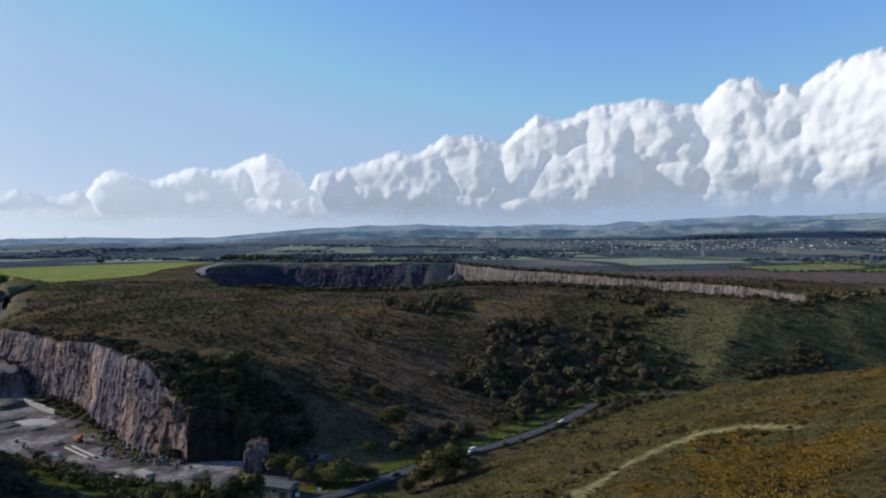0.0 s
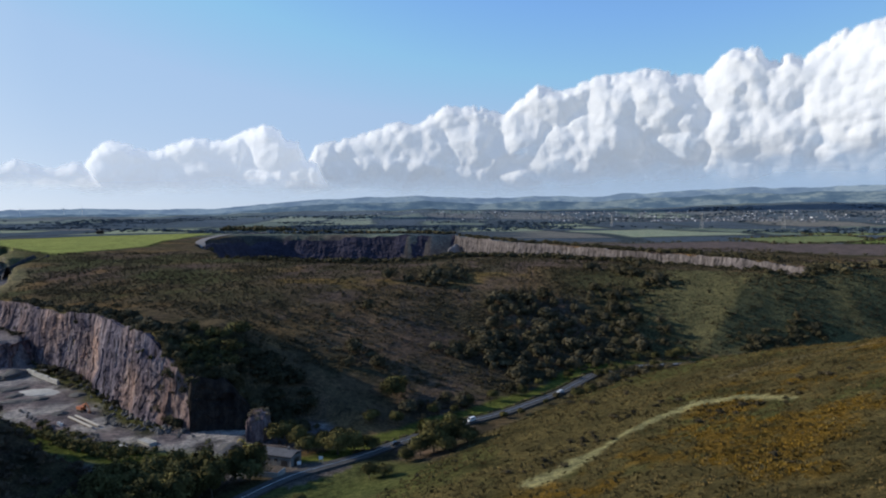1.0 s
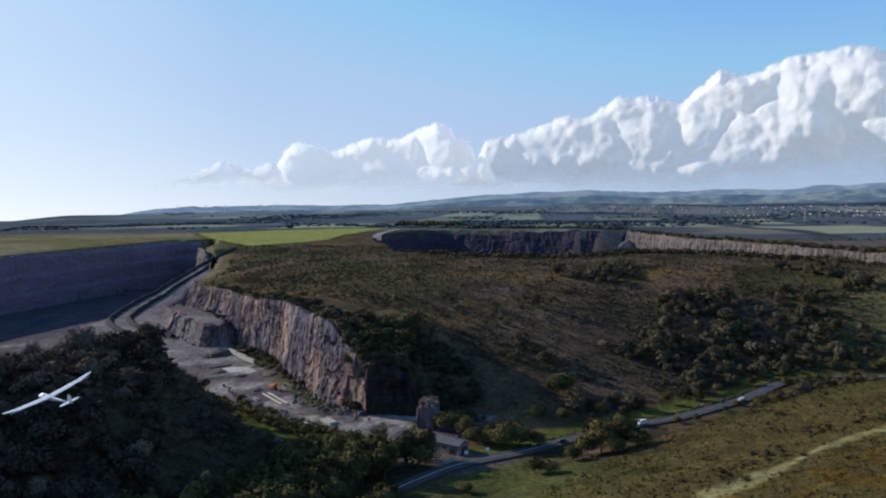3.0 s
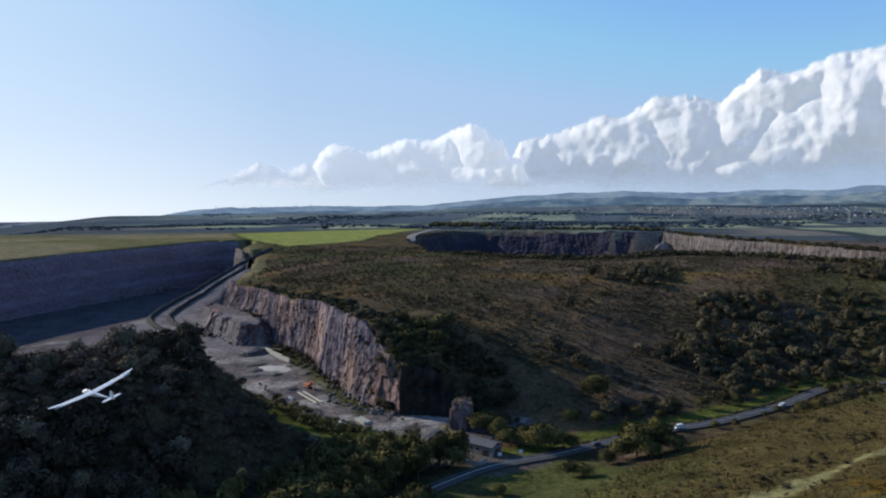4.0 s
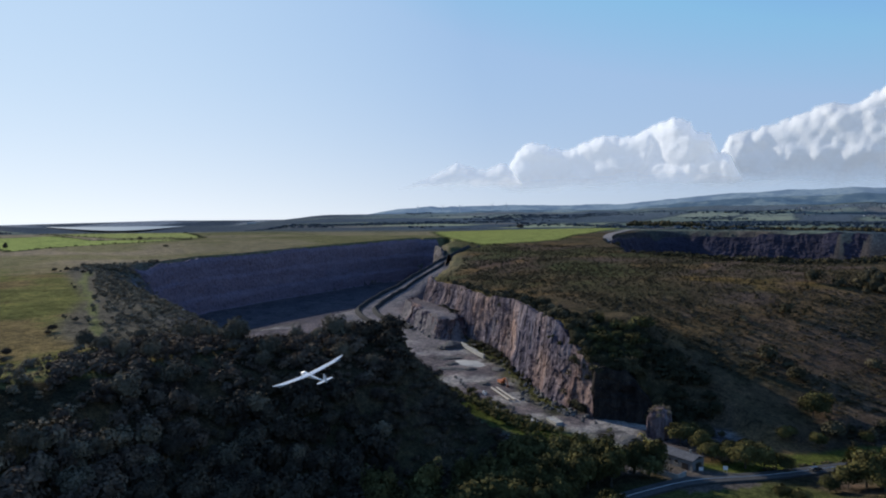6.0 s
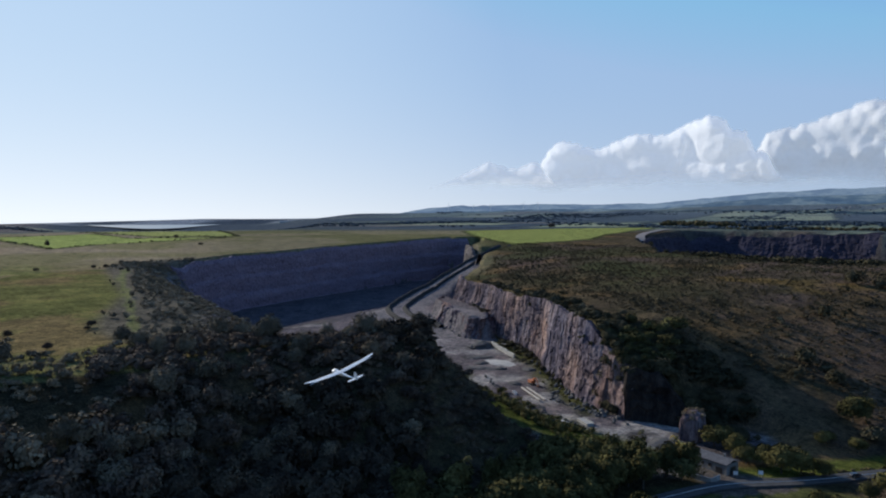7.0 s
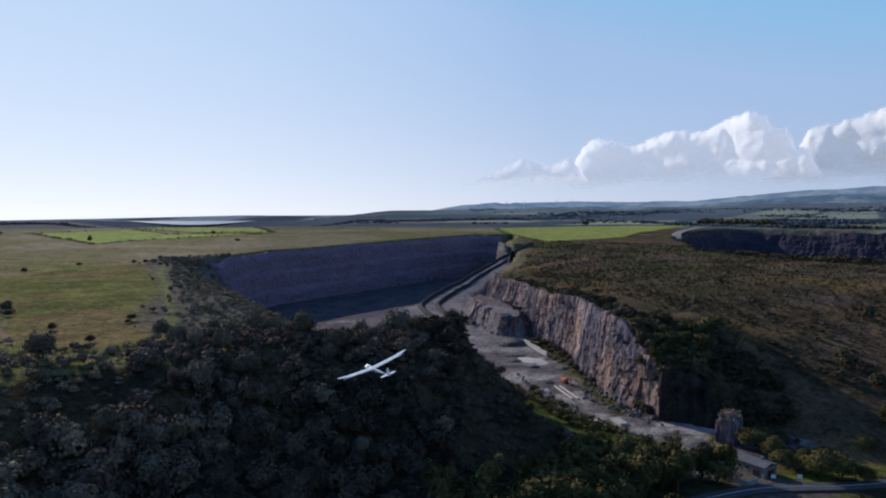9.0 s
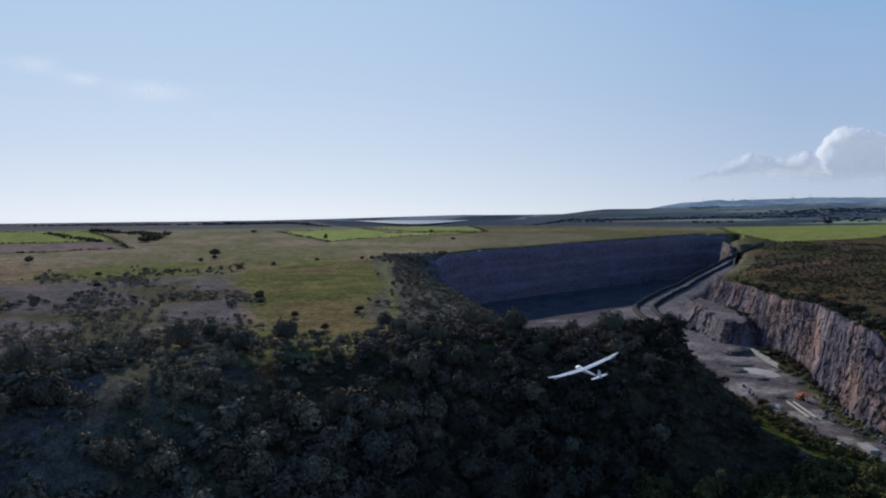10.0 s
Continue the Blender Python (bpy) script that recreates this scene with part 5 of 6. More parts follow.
def boulders(line, count, spread, low, high, group):
    d = np.array(line, float)
    for k in range(count):
        u = rng.uniform(0, len(line) - 1.001)
        i = int(u)
        p = d[i] + (d[i + 1] - d[i]) * (u - i) + rng.normal(0, spread, 2)
        r = float(rng.uniform(low, high))
        ob = new("boulder", ROCK_MESH[k % 5])
        ob.matrix_basis = pose(p[0], p[1], ground_z(*p) + r * 0.35, rng.uniform(0, 360), rng.uniform(0, 360), rng.uniform(0, 360))
        ob.scale = (r, r * 0.85, r * 0.75)
        tagged(ob, "angular grey limestone boulder on the quarry floor", "boulder", group)


ROCK_MESH = []
for v, f in ROCKS:
    o = mesh_object("boulder", v, f, BOULDER)
    ROCK_MESH.append(o.data)
    bpy.data.objects.remove(o)
boulders([(-157, 319), (-150, 303), (-132, 293), (-104, 281)], 85, 1.1, 0.4, 1.15, "boulders along the haul road")
boulders([(-150, 287), (-138, 276), (-122, 270)], 26, 0.8, 0.4, 0.9, "boulders along the haul road")
boulders([(-200, 322), (-186, 308), (-176, 305)], 16, 0.9, 0.5, 1.1, "boulders along the haul road")
boulders([(-110, 284), (-126, 294), (-150, 318), (-200, 376)], 60, 2.0, 0.4, 1.5, "fallen rocks below the face")
boulders([(-270, 409), (-312, 438), (-362, 484)], 30, 2.0, 0.6, 1.8, "fallen rocks below the face")


def heap(name, x, y, size, mat, label, seed, category="spoil heap"):
    g = np.random.default_rng(seed)
    v, f = ICO[4]
    v = v[:]
    z = np.maximum(v[:, 2], -0.1)
    n = np.array([noise.fractal(Vector(p) * 1.6 + Vector((seed, 0, 0)), 0.8, 2.0, 4) for p in v])
    w = np.column_stack([v[:, 0] * (1 + 0.3 * n), v[:, 1] * (1 + 0.3 * n), (z * (1 - 0.35 * np.hypot(v[:, 0], v[:, 1])) + 0.08 * n)])
    ob = mesh_object(name, w * np.array(size), f, mat)
    ob.location = (x, y, ground_z(x, y) - 0.1)
    ob.rotation_euler = (0, 0, g.uniform(0, 3))
    return tagged(ob, label, category)


heap("spoil_mound", -249, 394, (11, 7, 4.2), SPOIL, "dark heap of quarry spoil beside the bench", 1)
heap("spoil_mound", -232, 366, (9, 5, 1.4), SPOIL, "low dark spread of quarry spoil", 2)
heap("spoil_mound", -216, 340, (10, 4, 1.2), SPOIL, "low dark spread of quarry spoil", 3)
heap("stone_mound", -213, 359, (11, 7, 0.7), PALE_STONE, "low pale heap of crushed stone", 4, "stone heap")
heap("stone_mound", -128, 269, (4.5, 2.2, 1.0), PALE_STONE, "low pale heap of crushed stone", 5, "stone heap")
heap("spoil_mound", -85, 268, (7, 5, 1.8), SPOIL, "heap of rusty rubble near the quarry gate", 6)
heap("stone_mound", -551, 402, (13, 9, 17), PALE_STONE, "tall pale stone heap on the pit floor", 7, "stone heap")
heap("stone_mound", 24, 1282, (36, 16, 32), GRAVEL, "tall pale stone ramp at the end of the far quarry face", 8, "stone heap")
for k, (x, y) in enumerate([(-238, 405), (-190, 352), (-222, 352), (-205, 345), (-180, 318)]):
    heap("spoil_mound", x, y, (5.5 - 0.5 * k, 4, 1.5), SPOIL, "low dark spread of quarry spoil", 20 + k)


def retaining_wall():
    root = tagged(new("retaining_wall"), "pale concrete retaining wall on the quarry floor", "wall")
    a, b = Vector((-246, 402, 0)), Vector((-212, 373.5, 0))
    mid, L = (a + b) / 2, (b - a).length
    root.matrix_basis = pose(mid.x, mid.y, ground_z(mid.x, mid.y) - 0.3, 0, 0, math.degrees(math.atan2(b.y - a.y, b.x - a.x)))
    n = 7
    for k in range(n):
        bm = bmesh.new()
        box(bm, (-L / 2 + L * (k + 0.5) / n, 0, 1.5 + 0.25 * math.sin(k * 2.1)), (L / n - 0.15, 1.2, 3.2 - 0.12 * k), 0, 0.95, 0.08)
        part("block", bm, CONCRETE, root)


retaining_wall()


def loading_ramp():
    root = tagged(new("loading_ramp"), "low concrete loading ramp on the quarry floor", "ramp")
    root.matrix_basis = pose(-120.5, 274.5, ground_z(-120.5, 274.5), 0, 0, -37)
    bm = bmesh.new()
    box(bm, (0, 0, 0.5), (9, 3.2, 1.1), 0, 0.97, 0.06)
    part("slab", bm, CONCRETE, root)
    bm = bmesh.new()
    box(bm, (0, 1.5, 1.2), (9, 0.25, 0.3), 0, 1, 0.03)
    part("kerb", bm, CONCRETE, root)


loading_ramp()


def conveyor(x, y, turn, length):
    root = tagged(new("conveyor"), "long pale steel conveyor frame lying on the quarry floor", "conveyor", "conveyors on the quarry floor")
    root.matrix_basis = pose(x, y, ground_z(x, y), 0, 0, turn)
    for s in (-0.45, 0.45):
        bm = bmesh.new()
        box(bm, (0, s, 0.8), (length, 0.14, 0.35), 0, 1, 0.02)
        part("rail", bm, PALE_STEEL, root)
    bm = bmesh.new()
    box(bm, (0, 0, 0.98), (length, 0.8, 0.06))
    part("belt", bm, PALE_STEEL, root)
    for k in range(7):
        u = -length / 2 + length * (k + 0.5) / 7
        for s in (-0.45, 0.45):
            bm = bmesh.new()
            box(bm, (u, s, 0.32), (0.14, 0.14, 0.7))
            part("leg", bm, RUST, root)


conveyor(-162.5, 302.6, -41, 25)
conveyor(-160.5, 304.6, -41, 25)


def excavator(x, y, turn, paint, label, size=1.0):
    root = tagged(new("excavator"), label, "excavator")
    root.matrix_basis = pose(x, y, ground_z(x, y), 0, 0, turn)
    root.scale = (size, size, size)
    for s in (-1.15, 1.15):
        bm = bmesh.new()
        box(bm, (0, s, 0.5), (4.2, 0.6, 0.95), 0, 0.85, 0.25)
        part("track", bm, RUBBER, root)
    bm = bmesh.new()
    box(bm, (-0.4, 0, 1.75), (4.3, 2.7, 1.3), 0, 0.96, 0.12)
    body = part("body", bm, paint, root)
    bm = bmesh.new()
    box(bm, (-2.3, 0, 1.7), (0.8, 2.6, 1.2), 0, 0.95, 0.15)
    part("counterweight", bm, paint, body)
    bm = bmesh.new()
    box(bm, (0.9, 0.75, 2.6), (1.6, 1.1, 1.8), 0, 0.9, 0.08)
    cab = part("cab", bm, paint, root)
    for c, sz in (((1.72, 0.75, 2.75), (0.06, 0.85, 1.1)), ((0.9, 1.29, 2.75), (1.2, 0.06, 1.0))):
        bm = bmesh.new()
        box(bm, c, sz)
        part("window", bm, GLASS, cab)
    bm = bmesh.new()
    blades(bm, [[(x1 + dx, y1, z1 + dz) for y1, dz, dx in ((-0.25, -0.3, 0), (0.25, -0.3, 0), (0.25, 0.3, 0), (-0.25, 0.3, 0))] for x1, z1 in ((1.6, 1.9), (3.2, 4.0), (4.6, 4.4), (6.2, 3.6))])
    part("boom", bm, paint, root)
    bm = bmesh.new()
    bar(bm, (6.1, 0, 3.8), (7.4, 0, 1.2), 0.24, 0.16)
    arm = part("arm", bm, paint, root)
    bm = bmesh.new()
    bar(bm, (5.0, 0, 4.9), (6.4, 0, 4.0), 0.09)
    part("ram", bm, PALE_STEEL, arm)
    bm = bmesh.new()
    box(bm, (7.2, 0, 0.75), (1.1, 1.2, 1.0), 0, 1.25, 0.15)
    part("bucket", bm, RUST, root)


excavator(-172, 322, -35, ORANGE, "orange tracked excavator parked on the quarry floor")
excavator(-78, 268, 150, YELLOW, "yellow tracked excavator beside the rubble heap", 0.8)


def drum(x, y):
    root = tagged(new("tank"), "small white plastic tank on the quarry floor", "tank", "white tanks")
    root.matrix_basis = pose(x, y, ground_z(x, y))
    bm = bmesh.new()
    bar(bm, (0, 0, 0), (0, 0, 1.3), 0.75, 0.7, 14)
    part("shell", bm, WHITE_FILM, root)
    bm = bmesh.new()
    bar(bm, (0, 0, 1.3), (0, 0, 1.5), 0.3, 0.25, 10)
    part("lid", bm, DARK_PLASTIC, root)


drum(-171.2, 301.2), drum(-169.0, 299.2)


def rock_stack():
    v, f = ICO[4]
    n = np.array([noise.fractal(Vector((p[0] * 1.5, p[1] * 1.5, p[2] * 0.6)) + Vector((4, 2, 0)), 0.8, 2.1, 5) for p in v])
    q = np.sign(v) * np.abs(v) ** 0.6
    w = np.column_stack([q[:, 0] * 4.6 * (1 + 0.25 * n), q[:, 1] * 5.5 * (1 + 0.25 * n), (q[:, 2] + 0.8) * 7.2 + n * 0.8])
    ob = mesh_object("rock_pillar", w, f, ROCK)
    ob.location = (-77, 281, ground_z(-77, 281) - 1.5)
    tagged(ob, "tall weathered rock pillar standing at the quarry mouth", "rock")
    x = rng.normal(-77, 2.3, 26)
    y = rng.normal(281, 2.6, 26)
    i = len(x)
    z = np.full(i, 10.8) + rng.uniform(-2.5, 0.6, i)
    v, f = strew(SHRUBS, np.stack([x, y, z], 1), np.repeat(rng.uniform(1.6, 3.0, i)[:, None], 3, 1), rng.uniform(0, 6, i), rng.integers(0, 4, i))
    tagged(mesh_object("pillar_scrub", v, f, LEAF_GREY), "scrub growing over the top of the rock pillar", "scrub", kind="stuff")


rock_stack()


def quarry_office():
    root = tagged(new("quarry_building"), "low grey single-storey quarry building with a shallow roof", "building")
    root.matrix_basis = pose(-62, 253.5, ground_z(-62, 253.5) - 0.1, 0, 0, -20)
    bm = bmesh.new()
    for c, s in (((0, -3.4, 1.9), (15, 0.3, 3.8)), ((0, 3.4, 1.9), (15, 0.3, 3.8)), ((-7.35, 0, 1.9), (0.3, 6.5, 3.8)), ((7.35, 0, 1.9), (0.3, 6.5, 3.8))):
        box(bm, c, s)
    wall = part("wall", bm, RENDERED, root)
    for s in (-1, 1):
        bm = bmesh.new()
        blades(bm, [[(x, s * 4.0, 3.75), (x, s * 4.0, 3.95), (x, 0, 5.0), (x, 0, 4.8)] for x in (-7.9, 7.9)])
        part("roof", bm, ROOFING, root)
    for x in (-5, -2, 1):
        bm = bmesh.new()
        box(bm, (x, -3.58, 2.1), (1.4, 0.08, 1.1))
        w = part("window", bm, GLASS, wall)
        bm = bmesh.new()
        box(bm, (x, -3.62, 1.48), (1.6, 0.2, 0.1))
        part("sill", bm, CONCRETE, w)
    bm = bmesh.new()
    box(bm, (4.6, -3.58, 1.1), (2.6, 0.1, 2.4))
    part("door", bm, DARK_PLASTIC, root)
    bm = bmesh.new()
    box(bm, (7.53, 0.2, 1.3), (0.08, 3.2, 2.6))
    part("garage_door", bm, DARK_PLASTIC, root)
    bm = bmesh.new()
    box(bm, (3.5, 1.2, 5.2), (0.7, 0.7, 1.4), 0, 0.95)
    part("chimney", bm, RENDERED, root)


quarry_office()


def bay(x, y, turn):
    root = tagged(new("block_enclosure"), "low pale concrete block enclosure in the quarry yard", "wall")
    root.matrix_basis = pose(x, y, ground_z(x, y), 0, 0, turn)
    for c, s in (((0, -3, 0.8), (11, 0.5, 1.8)), ((-5.3, 0, 0.8), (0.5, 5.4, 1.8)), ((5.3, 0, 0.8), (0.5, 5.4, 1.8))):
        bm = bmesh.new()
        box(bm, c, s, 0, 1, 0.05)
        part("panel", bm, CONCRETE, root)


bay(-63, 241.5, -14)


def post(x, y, tall, label):
    root = tagged(new("sign"), label, "sign")
    root.matrix_basis = pose(x, y, ground_z(x, y), 0, 0, 15)
    for s in (-0.5, 0.5):
        bm = bmesh.new()
        bar(bm, (s, 0, -0.1), (s, 0, tall), 0.06)
        part("post", bm, PALE_STEEL, root)
    bm = bmesh.new()
    box(bm, (0, -0.08, tall - 0.6), (1.5, 0.05, 1.3), 0, 1, 0.01)
    part("panel", bm, WHITE_FILM, root)


post(-46, 252, 2.6, "small white sign board at the quarry gate")
post(-53.5, 249, 1.8, "small white sign board at the quarry gate")


def car(x, y, turn, paint, label, van=False):
    root = tagged(new("car"), label, "van" if van else "car")
    h = 1.95 if van else 1.42
    root.matrix_basis = pose(x, y, ground_z(x, y) + 0.78, 0, 0, turn)
    prof = [(2.15, 0.35), (2.15, 0.75), (1.3, 0.92), (0.65, h - 0.05), (-1.5 if not van else -2.05, h), (-2.15, 0.95), (-2.15, 0.35)]
    bm = bmesh.new()
    blades(bm, [[(px, w * (0.86 if pz > 1.0 else 1.0), pz) for px, pz in prof] for w in (-0.88, 0.88)])
    bmesh.ops.bevel(bm, geom=list(bm.edges), offset=0.06, segments=1, affect="EDGES")
    body = part("body", bm, paint, root)
    bm = bmesh.new()
    blades(bm, [[(1.27, w, 0.98), (0.72, w, h - 0.12), (0.78, w, h - 0.10), (1.33, w, 0.98)] for w in (-0.7, 0.7)])
    part("windscreen", bm, GLASS, body)
    for s in (-1, 1):
        bm = bmesh.new()
        box(bm, (-0.4, s * 0.84, h - 0.35), (1.9, 0.04, 0.38), 0, 0.95)
        part("window", bm, GLASS, body)
        for wx in (-1.35, 1.35):
            bm = bmesh.new()
            bar(bm, (wx, s * 0.68, 0.32), (wx, s * 0.9, 0.32), 0.32, 0.32, 14)
            wheel = part("wheel", bm, RUBBER, root)
            bm = bmesh.new()
            bar(bm, (wx, s * 0.88, 0.32), (wx, s * 0.915, 0.32), 0.19, 0.19, 10)
            part("rim", bm, PALE_STEEL, wheel)


car(-19.5, 270, 49, CAR_DARK, "dark saloon car on the valley road")
car(12, 301, 220, CAR_WHITE, "white van on the valley road", True)
car(60, 350.5, 229, CAR_WHITE, "white car on the valley road")

# ---- lone trees of the plateau fields ----
for x, y, w, h in [(-687, 35, 9, 9), (-687, 193, 14, 11), (-660, 185, 6, 6), (-554, 204, 6, 5), (-575, 252, 6, 5), (-570, 295, 5, 4.5), (-565, 303, 6, 5), (-546, 306, 5, 4), (-297, 152, 5, 5), (-292, 148, 4, 2.5),
                   (-369, 127, 7, 5), (-378, 131, 6, 5), (-352, 122, 5, 4), (-636, 166, 6, 6), (-548, 71, 6, 5), (-896, 407, 8, 11), (-1180, 400, 14, 8), (-262, 118, 5, 4), (-300, 120, 5, 4), (-470, 60, 6, 5), (-751, 1504, 26, 15), (-980, 640, 9, 9), (-800, 560, 10, 5)]:
    c = copy_thing(wood_protos[int(rng.integers(0, 4))], pose(x, y, ground_z(x, y) - 0.15, 0, 0, float(rng.uniform(0, 360))))
    c.scale = (w * 0.85, w * 0.85, h * 0.85)
    tagged(c, "lone dark tree standing in the plateau fields", "tree", "field trees")

# shrubs rooted on ledges of the face
fx = np.array([(-116, 297, 8), (-119, 299, 14), (-128, 306, 22), (-133, 308, 27), (-146, 322, 10), (-150, 327, 15), (-152, 330, 12), (-160, 339, 6), (-170, 350, 24), (-138, 313, 30), (-125, 303, 29), (-143, 319, 28)], float)
v, f = strew(SHRUBS, fx + rng.normal(0, 0.4, fx.shape), np.repeat(rng.uniform(2.2, 4.2, len(fx))[:, None], 3, 1), rng.uniform(0, 6, len(fx)), rng.integers(0, 4, len(fx)))
tagged(mesh_object("ledge_shrubs", v, f, LEAF_GREEN, True), "yellow-green shrubs rooted on ledges of the face", "shrubs", kind="stuff")

# ---- hedges, belts and far woods ----
def belt(name, line, count, spread, low, high, mat, label, wide=1.2, kinds=None):
    d = np.array(line, float)
    seg = np.linalg.norm(np.diff(d, axis=0), axis=1)
    u = rng.uniform(0, seg.sum(), count)
    i = np.clip(np.searchsorted(np.cumsum(seg), u), 0, len(seg) - 1)
    t = (u - np.concatenate([[0], np.cumsum(seg)])[i]) / seg[i]
    xy = d[i] + (d[i + 1] - d[i]) * t[:, None] + rng.normal(0, spread, (count, 2))
    plant(name, kinds or SHRUBS, xy, low, high, mat, label, "hedgerow" if high < 7 else "woodland", wide)


for outline, _ in FIELDS[1:6]:
    belt("hedgerow", outline + outline[:1], 150, 2.0, 1.5, 4.0, LEAF_DARK, "dark hedgerow round a distant field", 1.4, FAR_SHRUBS)
for outline, _ in FIELDS[5:]:
    belt("hedgerow", outline + outline[:1], 120, 2.0, 2, 6, LEAF_DARK, "dark hedgerow round a distant field", 1.4, FAR_SHRUBS)
belt("hedgerow", FIELDS[0][0][:4], 90, 1.5, 1.0, 2.2, LEAF_DARK, "low dark hedge along the bright green field")
belt("conifer_belt", [(-560, 1790), (-470, 1760), (-400, 1756)], 170, 12, 18, 30, LEAF_DARK, "dark belt of tall trees behind the far quarry", 0.6, FAR_SHRUBS)
belt("tree_belt", [(-345, 1560), (-240, 1600), (-60, 1520), (20, 1400)], 260, 12, 8, 16, LEAF_DARK, "belt of trees along the far quarry rim", 1.1, FAR_SHRUBS)
belt("tree_belt", [(35, 1350), (112, 1085), (186, 970), (232, 850), (276, 780), (318, 650)], 330, 6, 4, 8.5, LEAF_DARK, "belt of trees along the top of the pale face", 1.2, SHRUBS)
belt("brow_scrub", [(-118, 316), (-150, 335), (-205, 392), (-245, 424), (-296, 478)], 420, 6, 1.6, 6.0, LEAF_SLOPE, "scrub along the brow of the quarry face", 1.3, SHRUBS + TREES[:2])
belt("recess_brow", [(-128, 309), (-118, 302), (-111, 297), (-100, 301), (-86, 301), (-76, 293)], 90, 1.5, 3.5, 8, LEAF_DARK, "dark bushes hanging over the rim of the recess", 1.2, TREES)
belt("recess_brow", [(-116, 293), (-108, 312), (-102, 326), (-93, 330), (-84, 326), (-79, 314), (-74, 302)], 75, 1.6, 3.5, 7, LEAF_DARK, "dark trees overhanging the recess", 1.2, TREES)
belt("toe_scrub", [(-225, 318), (-200, 296), (-171, 284), (-144, 269), (-116, 261)], 330, 4.0, 1.2, 4.6, LEAF_GREEN, "green bushes along the edge of the quarry floor", 1.3)
belt("foot_scrub", [(-124, 294), (-150, 316), (-196, 372)], 80, 2.5, 0.6, 2.2, LEAF_GREEN, "weeds and bushes at the foot of the face", 1.3)
belt("road_bushes", [(64, 342), (80, 358), (96, 384), (124, 404), (175, 412)], 46, 2.5, 3, 6.5, LEAF_SLOPE, "dark rounded bushes beside the valley road", 1.2, TREES)
belt("recess_brow", [(-56, 290), (-63, 294), (-72, 299), (-80, 301)], 30, 1.6, 3, 6, LEAF_DARK, "dark trees overhanging the recess", 1.1, TREES)
belt("ledge_scrub", [(-146, 323), (-141, 318), (-136, 313)], 16, 0.8, 1.2, 2.8, LEAF_GREEN, "yellow-green scrub on a ledge at the top of the face", 1.2)
belt("slope_bushes", [(206, 462), (226, 468), (246, 476), (268, 480), (250, 492)], 95, 5, 3, 6.5, LEAF_DARK, "dark clump of bushes on the grass slope", 1.2, TREES)
belt("thicket", [(300, 560), (340, 580), (420, 600), (520, 610)], 150, 12, 5, 10, LEAF_DARK, "dark thicket beyond the end of the pale face", 1.2, FAR_SHRUBS)
belt("thicket", [(-300, 920), (-212, 745), (-131, 706), (-94, 691), (-26, 716), (10, 779), (86, 770), (152, 723), (206, 667)], 900, 7, 3, 8.5, LEAF_DARK, "scrub along the brow before the far quarry", 1.4)
belt("tree_belt", [(-1330, 165), (-1130, 230), (-960, 180)], 110, 6, 8, 15, LEAF_DARK, "dark line of trees between distant fields", 1.1, FAR_SHRUBS)
belt("tree_belt", [(-1300, 90), (-1050, 120), (-980, 130)], 90, 4, 4, 9, LEAF_DARK, "dark line of trees between distant fields", 1.1, FAR_SHRUBS)
belt("face_end_trees", [(262, 575), (288, 553), (312, 566)], 70, 3.5, 3.5, 8, LEAF_DARK, "dark trees round the end of the pale face", 1.1, MID_TREES)
belt("brow_bushes", [(60, 790), (120, 758), (182, 690), (222, 640), (252, 590), (275, 545)], 420, 6, 1.5, 4.2, LEAF_DARK, "dark bushes on the brow before the pale face", 1.3)
belt("ridge_trees", [(-250, 200), (-225, 228), (-207, 248), (-197, 245), (-187, 232), (-179, 222)], 90, 2.5, 6.5, 12, LEAF_WOOD_SHADE, "tall dark trees on the end of the wooded ridge", 0.95, TREES)
belt("ridge_trees", [(-222, 228), (-207, 246), (-198, 242)], 12, 2.5, 8, 12, LEAF_GREEN, "lighter green trees on the wooded ridge", 1.0, TREES)
belt("pit_scrub", [(-596, 332), (-584, 350), (-576, 366), (-568, 382), (-548, 384)], 200, 6, 1.5, 4.5, LEAF_GREY, "scrub over the end of the pit wall", 1.3)
belt("hedgerow", [(-446, 100), (-343, 64), (-269, 42)], 130, 0.9, 0.8, 2.0, LEAF_GREY, "thin dark hedge crossing the heath", 1.3)
belt("face_end_trees", [(262, 552), (284, 540), (300, 548)], 45, 4, 2.5, 6, LEAF_DARK, "dark trees round the end of the pale face", 1.1, MID_TREES)
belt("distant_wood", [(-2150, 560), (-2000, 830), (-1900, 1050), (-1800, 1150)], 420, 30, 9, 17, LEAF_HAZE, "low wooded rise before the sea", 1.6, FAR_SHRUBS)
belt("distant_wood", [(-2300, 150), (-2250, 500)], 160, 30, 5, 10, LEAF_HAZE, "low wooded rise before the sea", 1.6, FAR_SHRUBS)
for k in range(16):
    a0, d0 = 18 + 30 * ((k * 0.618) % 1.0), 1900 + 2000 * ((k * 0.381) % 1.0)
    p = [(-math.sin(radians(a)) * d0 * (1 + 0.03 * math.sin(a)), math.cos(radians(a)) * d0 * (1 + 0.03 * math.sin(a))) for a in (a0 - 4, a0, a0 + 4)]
    belt("distant_wood", p, 60, 14, 6, 14, LEAF_FAR_HAZE, "hazy distant hedges and woods", 1.7, FAR_SHRUBS)
